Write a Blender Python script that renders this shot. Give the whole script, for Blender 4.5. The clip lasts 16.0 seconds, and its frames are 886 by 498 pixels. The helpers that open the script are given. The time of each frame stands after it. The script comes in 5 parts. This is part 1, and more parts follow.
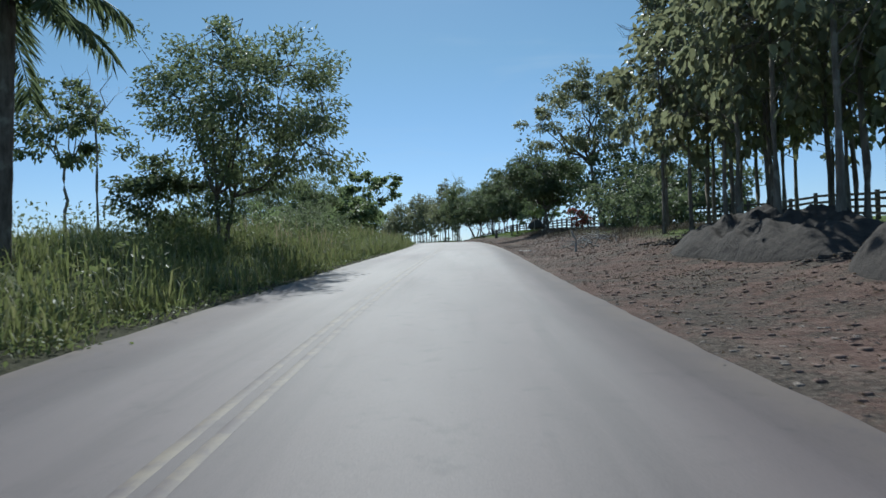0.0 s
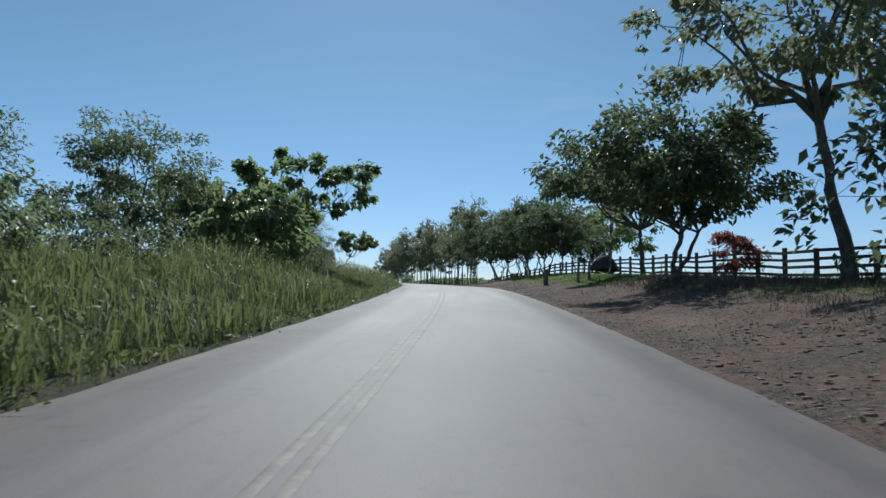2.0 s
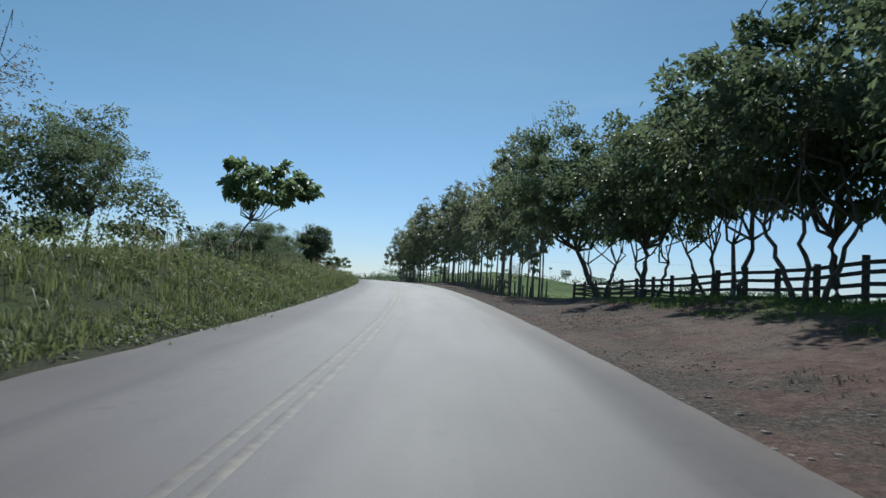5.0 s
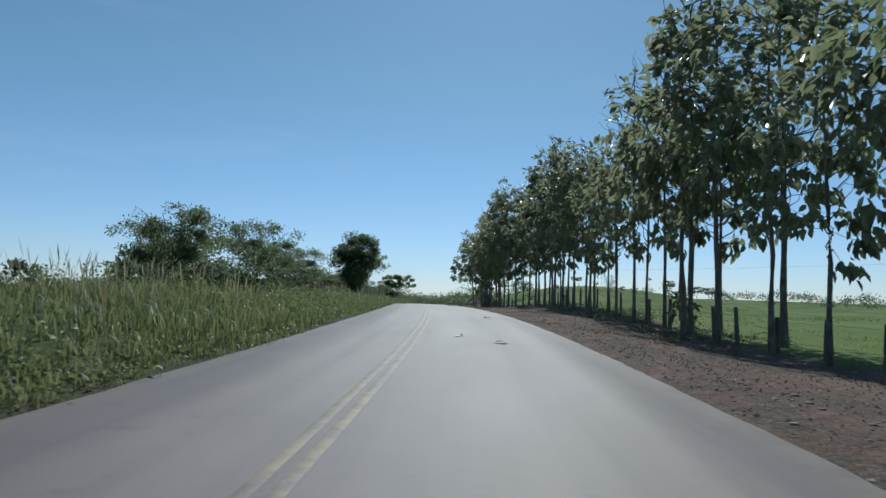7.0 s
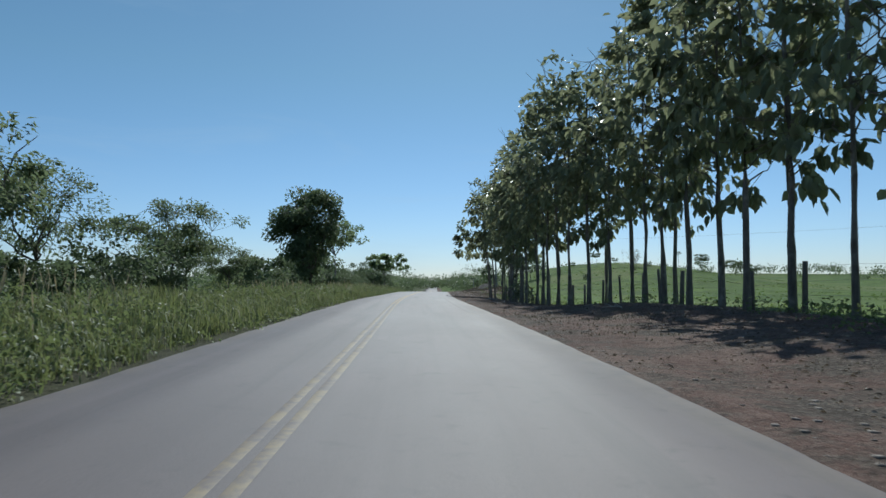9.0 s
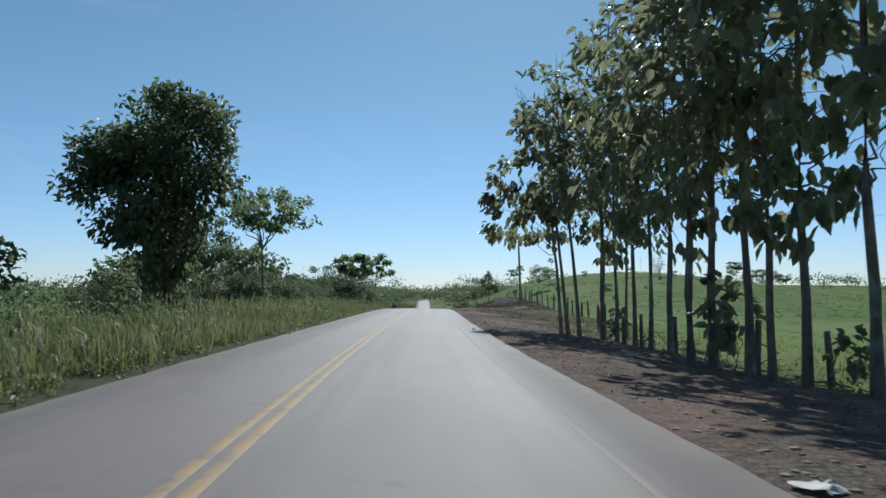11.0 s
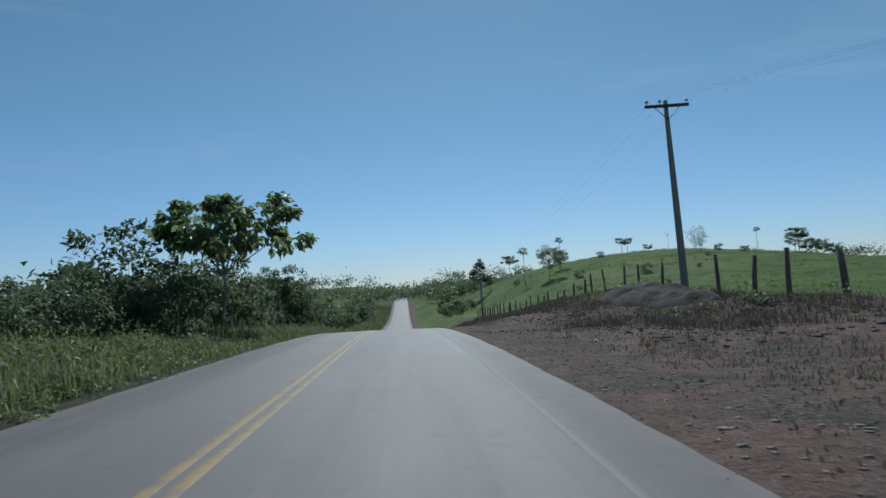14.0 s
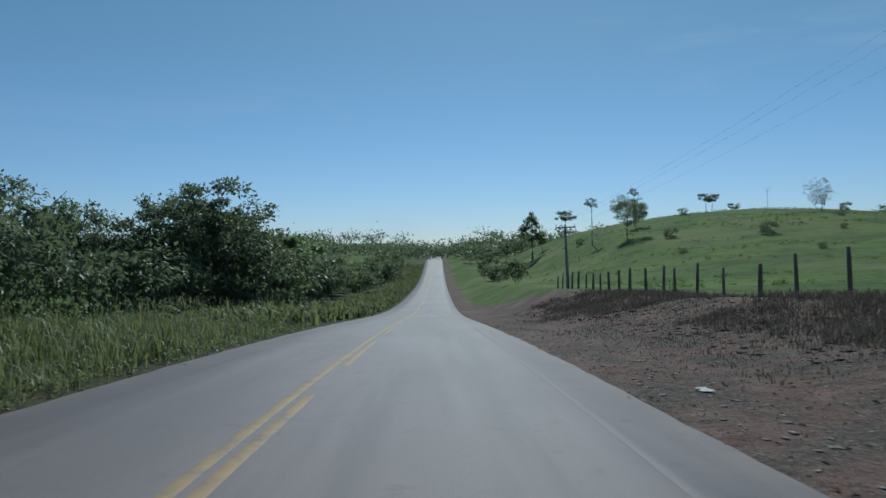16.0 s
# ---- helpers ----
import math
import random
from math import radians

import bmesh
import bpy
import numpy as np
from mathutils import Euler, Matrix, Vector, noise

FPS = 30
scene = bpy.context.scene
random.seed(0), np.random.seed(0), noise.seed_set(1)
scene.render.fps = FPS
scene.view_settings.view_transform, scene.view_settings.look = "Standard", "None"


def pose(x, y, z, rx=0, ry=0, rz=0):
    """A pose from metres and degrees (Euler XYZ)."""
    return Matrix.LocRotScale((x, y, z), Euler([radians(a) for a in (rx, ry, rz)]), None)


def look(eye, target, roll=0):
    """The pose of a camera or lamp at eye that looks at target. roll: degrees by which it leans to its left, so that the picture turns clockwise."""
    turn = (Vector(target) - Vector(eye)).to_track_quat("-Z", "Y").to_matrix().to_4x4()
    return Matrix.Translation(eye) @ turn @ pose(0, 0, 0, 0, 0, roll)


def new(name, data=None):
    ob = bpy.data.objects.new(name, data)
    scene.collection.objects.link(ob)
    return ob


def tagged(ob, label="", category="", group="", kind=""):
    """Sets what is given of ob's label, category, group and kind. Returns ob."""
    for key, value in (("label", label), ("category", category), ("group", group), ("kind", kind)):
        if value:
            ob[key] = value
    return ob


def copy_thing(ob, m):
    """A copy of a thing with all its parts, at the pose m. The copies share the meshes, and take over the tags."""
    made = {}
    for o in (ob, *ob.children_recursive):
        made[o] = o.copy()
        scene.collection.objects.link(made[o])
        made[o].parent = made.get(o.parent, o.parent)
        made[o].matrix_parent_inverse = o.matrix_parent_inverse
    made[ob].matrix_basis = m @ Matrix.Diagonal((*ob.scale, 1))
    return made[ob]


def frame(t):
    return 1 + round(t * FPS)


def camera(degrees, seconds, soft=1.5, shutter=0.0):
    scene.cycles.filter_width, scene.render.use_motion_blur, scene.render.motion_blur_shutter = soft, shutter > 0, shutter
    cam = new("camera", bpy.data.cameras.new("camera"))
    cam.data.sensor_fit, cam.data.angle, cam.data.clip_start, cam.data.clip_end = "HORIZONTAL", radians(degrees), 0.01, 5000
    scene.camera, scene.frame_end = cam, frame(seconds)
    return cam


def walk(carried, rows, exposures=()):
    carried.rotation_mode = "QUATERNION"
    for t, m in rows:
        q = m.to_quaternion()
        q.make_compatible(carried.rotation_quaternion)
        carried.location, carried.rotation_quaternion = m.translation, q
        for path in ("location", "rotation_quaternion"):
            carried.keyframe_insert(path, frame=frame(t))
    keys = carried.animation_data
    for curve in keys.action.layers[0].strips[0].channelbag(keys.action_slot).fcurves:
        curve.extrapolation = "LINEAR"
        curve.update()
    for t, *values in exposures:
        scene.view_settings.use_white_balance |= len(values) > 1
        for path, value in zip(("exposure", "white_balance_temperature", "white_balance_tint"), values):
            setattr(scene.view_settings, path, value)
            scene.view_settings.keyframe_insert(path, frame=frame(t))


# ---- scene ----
# One straight country road runs along +y; the car's eye line is close to x = 0.
SPEED = 19.0
EYE = 1.35
SLOPES = ((-400, 0.04), (0, 0.0485), (25, 0.0475), (50, 0.0431), (75, 0.0422), (100, 0.0207), (125, 0.0259), (150, 0.023), (175, 0.011), (200, 0.0025), (225, -0.0046), (250, 0.0007), (268, -0.0032), (285, -0.0155), (297, -0.0323), (306, -0.0488), (315, -0.0608), (325, -0.072), (335, -0.0778), (345, -0.0795), (355, -0.0734), (365, -0.0607), (380, -0.041), (400, -0.0255), (420, -0.0193), (440, -0.0134), (470, 0.004), (520, 0.038), (575, 0.068), (585, 0.02), (592, 0), (4000, 0))
_ys = np.arange(-400.0, 4000.0, 1.0)
_zs = np.cumsum(np.interp(_ys, [s[0] for s in SLOPES], [s[1] for s in SLOPES]))
_zs -= np.interp(0, _ys, _zs)


def road_z(y):
    return np.interp(y, _ys, _zs)


# degrees of turn to the left for each metre; places are given as metres right of the lane's middle and metres along it
TURN = ((-40, 0), (0, -0.231), (20, -0.058), (40, 0.06), (60, 0.103), (80, 0.128), (100, 0.132), (120, 0.117), (140, 0.131), (160, 0.109), (180, 0.076), (200, -0.018), (220, -0.069), (240, -0.035), (260, -0.006), (280, 0.071), (296, 0), (335, 0), (345, -0.03), (358, -0.03), (368, 0))
_bend = np.interp(_ys, [s[0] for s in TURN], [s[1] for s in TURN])
_bend = -np.cumsum(np.tan(np.radians(np.cumsum(_bend) - np.cumsum(_bend)[399])))
_bend -= np.interp(0, _ys, _bend)


def bend(y):
    return np.interp(y, _ys, _bend)


def crossfall(u, y):
    """The road leans a little to the right on the long straight."""
    return -0.013 * np.clip(u, -14, 14) * np.interp(y, [105, 125, 265, 288], [0, 1, 1, 0])


# ---- camera ----
cam = camera(67.0, 16.0, 1.5, 0.06)
#   seconds, metres right of the lane's middle, yaw, pitch, roll (degrees)
VIEWS = [
    (0.0, -0.10, -0.91, 1.08, 1.90),
    (0.5, -0.26, -0.56, 3.85, 0.53),
    (1.0, -0.24, 0.12, 3.19, 1.04),
    (1.5, -0.31, -0.05, 1.55, 0.55),
    (2.0, -0.47, 0.32, 4.14, -0.77),
    (2.5, -0.47, 1.74, 3.59, -1.58),
    (3.0, -0.45, 1.71, 2.00, -1.45),
    (3.5, -0.29, 1.93, 3.02, -1.15),
    (4.0, -0.36, 1.48, 2.80, -2.12),
    (6.5, -0.21, 9.03, 4.47, -2.90),
    (7.0, -0.40, 10.63, 4.55, -1.44),
    (7.5, -0.56, 11.14, 5.73, -0.46),
    (8.0, -0.36, 11.27, 4.22, -0.23),
    (8.5, -0.35, 11.12, 2.95, 0.05),
    (11.0, -0.12, 10.15, 3.90, 0.00),
    (11.5, 0.00, 10.65, 5.43, 1.60),
    (12.0, 0.12, 10.29, 3.70, 2.49),
    (12.5, 0.12, 9.67, 2.27, 3.73),
    (13.0, 0.24, 10.32, 2.68, 3.78),
    (13.5, 0.36, 9.37, 1.84, 3.85),
    (14.0, 0.34, 8.26, 3.58, 3.37),
    (14.5, 0.30, 8.54, 4.57, 4.24),
    (15.0, 0.27, 9.37, 2.61, 4.14),
    (15.5, 0.23, 9.41, 3.65, 2.59),
    (16.0, 0.09, 11.12, 0.31, 1.06),
]
walk(cam, [(t, pose(u + float(bend(SPEED * t)), SPEED * t, float(road_z(SPEED * t)) + EYE, 90 + p, r, yw)) for t, u, yw, p, r in VIEWS], [(0.0, -0.08, 5800, 2), (1.5, -0.2, 5790, 2), (2.5, -0.1, 5775, 1), (4.0, -0.2, 5760, 1), (8.5, -0.22, 5740, 0), (11.5, -0.06, 5850, 2), (12.0, -0.12, 5850, 2), (12.5, -0.46, 5620, -1), (13.0, -0.48, 5580, -1), (16.0, -0.5, 5500, -2)])

# ---- light ----
SUN_UP, SUN_SIDE = 43.0, -4.0
world = bpy.data.worlds.new("world")
scene.world = world
world.use_nodes = True
wn = world.node_tree.nodes
sky = wn.new("ShaderNodeTexSky")
sky.sky_type, sky.sun_disc = "NISHITA", False
sky.sun_elevation, sky.sun_rotation = radians(SUN_UP), radians(SUN_SIDE)
sky.altitude, sky.air_density, sky.dust_density, sky.ozone_density = 200, 1.0, 0.2, 2.1
wn["Background"].inputs["Strength"].default_value = 0.085
# paler and bluer haze low down, and thin streaks of high cloud
wl = world.node_tree.links
way = wn.new("ShaderNodeTexCoord")
split = wn.new("ShaderNodeSeparateXYZ")
wl.new(way.outputs["Generated"], split.inputs[0])
band = wn.new("ShaderNodeValToRGB")
band.color_ramp.elements[0].position, band.color_ramp.elements[0].color = 0.0, (0.86, 0.93, 1.22, 1)
band.color_ramp.elements[1].position, band.color_ramp.elements[1].color = 0.3, (0.93, 1.04, 1.0, 1)
wl.new(split.outputs["Z"], band.inputs["Fac"])
haze = wn.new("ShaderNodeMix")
haze.data_type, haze.blend_type = "RGBA", "MULTIPLY"
haze.inputs[0].default_value = 1.0
wl.new(sky.outputs[0], haze.inputs[6])
wl.new(band.outputs["Color"], haze.inputs[7])
long = wn.new("ShaderNodeMapping")
long.inputs["Scale"].default_value = (2.0, 2.0, 9.0)
long.inputs["Rotation"].default_value = (0.0, 0.12, 0.0)
wl.new(way.outputs["Generated"], long.inputs["Vector"])
wisp = wn.new("ShaderNodeTexNoise")
for key, value in (("Scale", 1.3), ("Detail", 6.0), ("Roughness", 0.6), ("Distortion", 0.6)):
    wisp.inputs[key].default_value = value
wl.new(long.outputs[0], wisp.inputs["Vector"])
thin = wn.new("ShaderNodeMapRange")
thin.interpolation_type = "SMOOTHSTEP"
thin.inputs[1].default_value, thin.inputs[2].default_value, thin.inputs[4].default_value = 0.5, 0.78, 0.22
wl.new(wisp.outputs["Fac"], thin.inputs[0])
cloud = wn.new("ShaderNodeMix")
cloud.data_type = "RGBA"
cloud.inputs[7].default_value = (6.2, 7.4, 8.6, 1)
wl.new(thin.outputs[0], cloud.inputs[0])
wl.new(haze.outputs[2], cloud.inputs[6])
wl.new(cloud.outputs[2], wn["Background"].inputs["Color"])
sun = new("sun", bpy.data.lights.new("sun", "SUN"))
sun.data.energy, sun.data.angle, sun.data.color = 4.4, radians(0.55), (1.0, 0.95, 0.87)
_a, _b = radians(SUN_UP), radians(SUN_SIDE)
sun.matrix_world = look((0, 0, 60), (-60 * math.sin(_b) * math.cos(_a), -60 * math.cos(_b) * math.cos(_a), 60 - 60 * math.sin(_a)))

# ---- materials ----


class Nodes:
    """A short way to write a node material."""

    def __init__(self, name):
        self.mat = bpy.data.materials.new(name)
        self.mat.use_nodes = True
        self.tree = self.mat.node_tree
        self.bsdf = self.tree.nodes["Principled BSDF"]
        self.coord = self.tree.nodes.new("ShaderNodeNewGeometry").outputs["Position"]

    def node(self, kind, **values):
        n = self.tree.nodes.new(kind)
        for key, value in values.items():
            n.inputs[key.replace("_", " ")].default_value = value
        return n

    def link(self, a, b):
        self.tree.links.new(a, b)

    def noise(self, scale, detail=4.0, rough=0.55, stretch=None, coord=None):
        n = self.node("ShaderNodeTexNoise", Scale=scale, Detail=detail, Roughness=rough)
        src = coord or self.coord
        if stretch:
            m = self.tree.nodes.new("ShaderNodeMapping")
            m.inputs["Scale"].default_value = stretch
            self.link(src, m.inputs["Vector"])
            src = m.outputs[0]
        self.link(src, n.inputs["Vector"])
        return n.outputs["Fac"]

    def ramp(self, fac, *stops):
        n = self.tree.nodes.new("ShaderNodeValToRGB")
        e = n.color_ramp.elements
        while len(e) < len(stops):
            e.new(0.5)
        for el, (at, col) in zip(e, stops):
            el.position = at
            el.color = (*col, 1) if len(col) == 3 else (col[0],) * 3 + (1,)
        self.link(fac, n.inputs["Fac"])
        return n.outputs["Color"]

    def mix(self, fac, a, b, how="MIX"):
        n = self.tree.nodes.new("ShaderNodeMix")
        n.data_type, n.blend_type = "RGBA", how
        for src, sock in ((fac, n.inputs[0]), (a, n.inputs[6]), (b, n.inputs[7])):
            if isinstance(src, (int, float)):
                sock.default_value = src
            elif isinstance(src, tuple):
                sock.default_value = (*src, 1)
            else:
                self.link(src, sock)
        return n.outputs[2]

    def math(self, op, a, b=0.0, c=0.0):
        n = self.tree.nodes.new("ShaderNodeMath")
        n.operation = op
        for src, sock in ((a, n.inputs[0]), (b, n.inputs[1]), (c, n.inputs[2])):
            if isinstance(src, (int, float)):
                sock.default_value = src
            else:
                self.link(src, sock)
        return n.outputs[0]

    def step(self, value, lo, hi):
        n = self.tree.nodes.new("ShaderNodeMapRange")
        n.interpolation_type = "SMOOTHSTEP"
        n.inputs[1].default_value, n.inputs[2].default_value = lo, hi
        self.link(value, n.inputs[0])
        return n.outputs[0]

    def axes(self):
        """Metres right of the lane's middle, and metres along it, stored on the mesh."""
        n = self.tree.nodes.new("ShaderNodeAttribute")
        n.attribute_name = "plan"
        s = self.tree.nodes.new("ShaderNodeSeparateXYZ")
        self.link(n.outputs["Vector"], s.inputs[0])
        self.plan = n.outputs["Vector"]
        return s.outputs

    def bump(self, height, strength, distance):
        n = self.node("ShaderNodeBump", Strength=strength, Distance=distance)
        self.link(height, n.inputs["Height"])
        self.link(n.outputs[0], self.bsdf.inputs["Normal"])

    def finish(self, color, rough=0.8, spec=0.3):
        for src, key in ((color, "Base Color"), (rough, "Roughness"), (spec, "Specular IOR Level")):
            if isinstance(src, (int, float)):
                self.bsdf.inputs[key].default_value = src
            elif isinstance(src, tuple):
                self.bsdf.inputs[key].default_value = (*src, 1)
            else:
                self.link(src, self.bsdf.inputs[key])
        return self.mat


def leaf_material(name, dark, light, odd, rough=0.45, through_it=0.35, spec=0.5, odd_from=0.93):
    """Leaves: colour by leaf, light coming through, a waxy gloss."""
    m = Nodes(name)
    geo = m.tree.nodes.new("ShaderNodeNewGeometry")
    col = m.ramp(geo.outputs["Random Per Island"], (0.0, dark), (0.55, light), (odd_from, light), (min(1.0, odd_from + 0.07), odd))
    col = m.mix(m.math("MULTIPLY", m.noise(0.35, 2.0), 0.6), col, dark)
    m.finish(col, rough, spec)
    tr = m.tree.nodes.new("ShaderNodeBsdfTranslucent")
    m.link(m.mix(0.6, col, tuple(min(0.6, k * c) for k, c in zip((1.6, 1.55, 1.5), light))), tr.inputs["Color"])
    mixer = m.tree.nodes.new("ShaderNodeMixShader")
    mixer.inputs[0].default_value = through_it
    m.link(m.bsdf.outputs[0], mixer.inputs[1])
    m.link(tr.outputs[0], mixer.inputs[2])
    m.link(mixer.outputs[0], m.tree.nodes["Material Output"].inputs["Surface"])
    return m.mat


def bark_material(name, a, b, rings=0.0):
    m = Nodes(name)
    col = m.ramp(m.noise(9, 6, 0.65, (1, 1, 0.25)), (0.3, a), (0.7, b))
    patch = m.step(m.noise(2.2, 3, 0.5), 0.55, 0.7)
    col = m.mix(m.math("MULTIPLY", patch, 0.55), col, (0.34, 0.33, 0.29))
    m.bump(m.noise(22, 5, 0.7, (1, 1, 0.3)), 0.5, 0.02)
    return m.finish(col, 0.9, 0.2)


def asphalt():
    m = Nodes("asphalt")
    x, y, _ = m.axes()
    grain = m.noise(95, 3, 0.7)
    col = m.ramp(grain, (0.3, (0.115, 0.093, 0.09)), (0.7, (0.212, 0.173, 0.168)))
    stain = m.noise(0.35, 5, 0.6, (1.0, 0.22, 1), m.plan)
    col = m.mix(m.math("MULTIPLY", m.step(stain, 0.42, 0.7), 0.6), col, (0.23, 0.188, 0.183))
    streak = m.noise(1.6, 4, 0.6, (1.0, 0.03, 1), m.plan)
    col = m.mix(m.math("MULTIPLY", m.step(streak, 0.45, 0.75), 0.45), col, (0.078, 0.067, 0.068))
    blot = m.noise(2.6, 5, 0.65)
    col = m.mix(m.math("MULTIPLY", m.step(blot, 0.55, 0.75), 0.45), col, (0.074, 0.064, 0.065))
    wheel = m.math("MULTIPLY", m.step(m.noise(0.9, 3, 0.5, (1.0, 0.012, 1), m.plan), 0.52, 0.66), 0.3)
    col = m.mix(wheel, col, (0.238, 0.195, 0.19))
    worn = m.noise(0.11, 4, 0.6, (2.2, 1.0, 1), m.plan)
    col = m.mix(m.math("MULTIPLY", m.step(worn, 0.4, 0.62), 0.4), col, (0.118, 0.098, 0.096))
    dust = m.math("MAXIMUM", m.step(x, 2.0, 2.75), m.step(m.math("MULTIPLY", x, -1.0), 4.15, 4.85))
    dust = m.math("MULTIPLY", dust, m.step(m.noise(1.3, 6, 0.7), 0.3, 0.62))
    col = m.mix(m.math("MULTIPLY", dust, 0.55), col, (0.27, 0.215, 0.17))
    m.bump(grain, 0.35, 0.004)
    return m.finish(col, m.ramp(stain, (0.3, (0.6,)), (0.8, (0.72,))), 0.36)


def line_paint(name, col, wear):
    m = Nodes(name)
    n = m.noise(2.6, 7, 0.8)
    c = m.mix(m.step(n, wear, wear + 0.26), col, (0.156, 0.127, 0.124))
    c = m.mix(m.math("MULTIPLY", m.step(m.noise(60, 3), 0.5, 0.7), 0.3), c, (0.156, 0.127, 0.124))
    return m.finish(c, 0.67, 0.36)


def ground_material():
    m = Nodes("ground")
    x, y, _ = m.axes()
    n1, n2, n3 = m.noise(0.22, 5, 0.6), m.noise(2.3, 6, 0.7), m.noise(14, 4, 0.7)
    wob = m.math("MULTIPLY", m.math("SUBTRACT", n1, 0.5), 5.0)
    xw = m.math("ADD", m.math("ADD", x, wob), m.math("MULTIPLY", m.math("SUBTRACT", n2, 0.5), 1.6))
    # pasture
    grass = m.ramp(n2, (0.3, (0.052, 0.084, 0.018)), (0.55, (0.1, 0.15, 0.029)), (0.75, (0.165, 0.205, 0.048)))
    grass = m.mix(m.step(m.noise(0.05, 4, 0.6), 0.45, 0.7), grass, m.mix(0.5, grass, (0.19, 0.25, 0.05)))
    grass = m.mix(m.math("MULTIPLY", m.step(m.noise(0.6, 5, 0.7), 0.5, 0.64), 0.6), grass, (0.06, 0.095, 0.022))
    grass = m.mix(m.math("MULTIPLY", m.step(m.noise(0.16, 6, 0.8), 0.46, 0.6), 0.75), grass, (0.05, 0.078, 0.02))
    grass = m.mix(m.math("MULTIPLY", m.step(m.noise(0.028, 5, 0.6), 0.5, 0.62), 0.45), grass, (0.2, 0.2, 0.08))
    # the meadow before the hill is paler and more even
    pale = m.math("MULTIPLY", m.math("SUBTRACT", 1.0, m.step(y, 250.0, 330.0)), m.step(x, 9.0, 13.0))
    grass = m.mix(m.math("MULTIPLY", pale, 0.55), grass, m.ramp(n2, (0.3, (0.13, 0.185, 0.045)), (0.7, (0.2, 0.25, 0.075))))
    # bare red earth, grey litter
    earth = m.ramp(n2, (0.25, (0.08, 0.049, 0.039)), (0.5, (0.165, 0.102, 0.082)), (0.78, (0.26, 0.178, 0.148)))
    litter = m.ramp(n3, (0.3, (0.045, 0.037, 0.031)), (0.52, (0.112, 0.09, 0.073)), (0.75, (0.25, 0.21, 0.175)))
    earth = m.mix(m.step(m.noise(0.55, 6, 0.75), 0.43, 0.58), earth, litter)
    earth = m.mix(m.math("MULTIPLY", m.step(m.noise(0.33, 5, 0.7, (1.0, 0.35, 1)), 0.5, 0.66), 0.6), earth, (0.25, 0.18, 0.145))
    earth = m.mix(m.math("MULTIPLY", m.step(m.noise(1.1, 6, 0.75), 0.56, 0.68), 0.65), earth, (0.05, 0.038, 0.031))
    earth = m.mix(m.math("MULTIPLY", m.step(m.noise(30, 2), 0.62, 0.72), 0.6), earth, (0.34, 0.29, 0.24))
    crumb = m.noise(9, 5, 0.85)
    earth = m.mix(m.math("MULTIPLY", m.step(crumb, 0.52, 0.62), 0.6), earth, (0.045, 0.033, 0.028))
    earth = m.mix(m.math("MULTIPLY", m.step(m.noise(21, 4, 0.8), 0.57, 0.66), 0.5), earth, (0.3, 0.235, 0.195))
    # the earth strip beside the road: narrow by the plantation, wide at the gate and by the cutting
    wide = m.math("ADD", m.math("MULTIPLY", m.step(y, 232.0, 256.0), 4.4), 8.3)
    wide = m.math("SUBTRACT", wide, m.math("MULTIPLY", m.math("MULTIPLY", m.step(y, 72.0, 80.0), m.math("SUBTRACT", 1.0, m.step(y, 98.0, 112.0))), 2.2))
    wide = m.math("SUBTRACT", wide, m.math("MULTIPLY", m.step(y, 345.0, 385.0), 7.6))
    wide = m.math("ADD", wide, m.math("MULTIPLY", m.math("MULTIPLY", m.step(y, 138.0, 150.0), m.math("SUBTRACT", 1.0, m.step(y, 200.0, 225.0))), 2.6))
    right = m.math("MULTIPLY", m.step(x, 0.5, 0.6), m.math("SUBTRACT", 1.0, m.step(m.math("SUBTRACT", xw, wide), -0.7, 0.9)))
    left = m.math("MULTIPLY", m.step(x, -7.2, -5.6), m.math("SUBTRACT", 1.0, m.step(x, -1.0, 0.0)))
    bare = m.math("MAXIMUM", right, m.math("MULTIPLY", left, 0.8))
    # left ground below the tall grass: its shade is put into the colour
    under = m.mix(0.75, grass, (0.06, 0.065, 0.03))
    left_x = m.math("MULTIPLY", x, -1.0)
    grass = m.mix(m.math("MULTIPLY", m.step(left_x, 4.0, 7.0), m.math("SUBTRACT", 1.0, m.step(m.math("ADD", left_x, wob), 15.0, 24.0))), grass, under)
    # left edge strip: earth coloured dark for shade beneath the overhanging grass
    shaded_edge = m.ramp(n3, (0.3, (0.03, 0.026, 0.022)), (0.7, (0.1, 0.08, 0.06)))
    earth = m.mix(left, earth, shaded_edge)
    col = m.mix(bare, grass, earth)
    m.bump(m.math("ADD", n2, m.math("MULTIPLY", n3, 0.6)), 0.9, 0.12)
    return m.finish(col, 0.95, 0.15)


def plain(name, a, b, scale, rough=0.8, stretch=(1, 1, 1), bump=0.4, depth=0.01):
    m = Nodes(name)
    n = m.noise(scale, 6, 0.65, stretch)
    m.bump(n, bump, depth)
    return m.finish(m.ramp(n, (0.3, a), (0.7, b)), rough, 0.3)


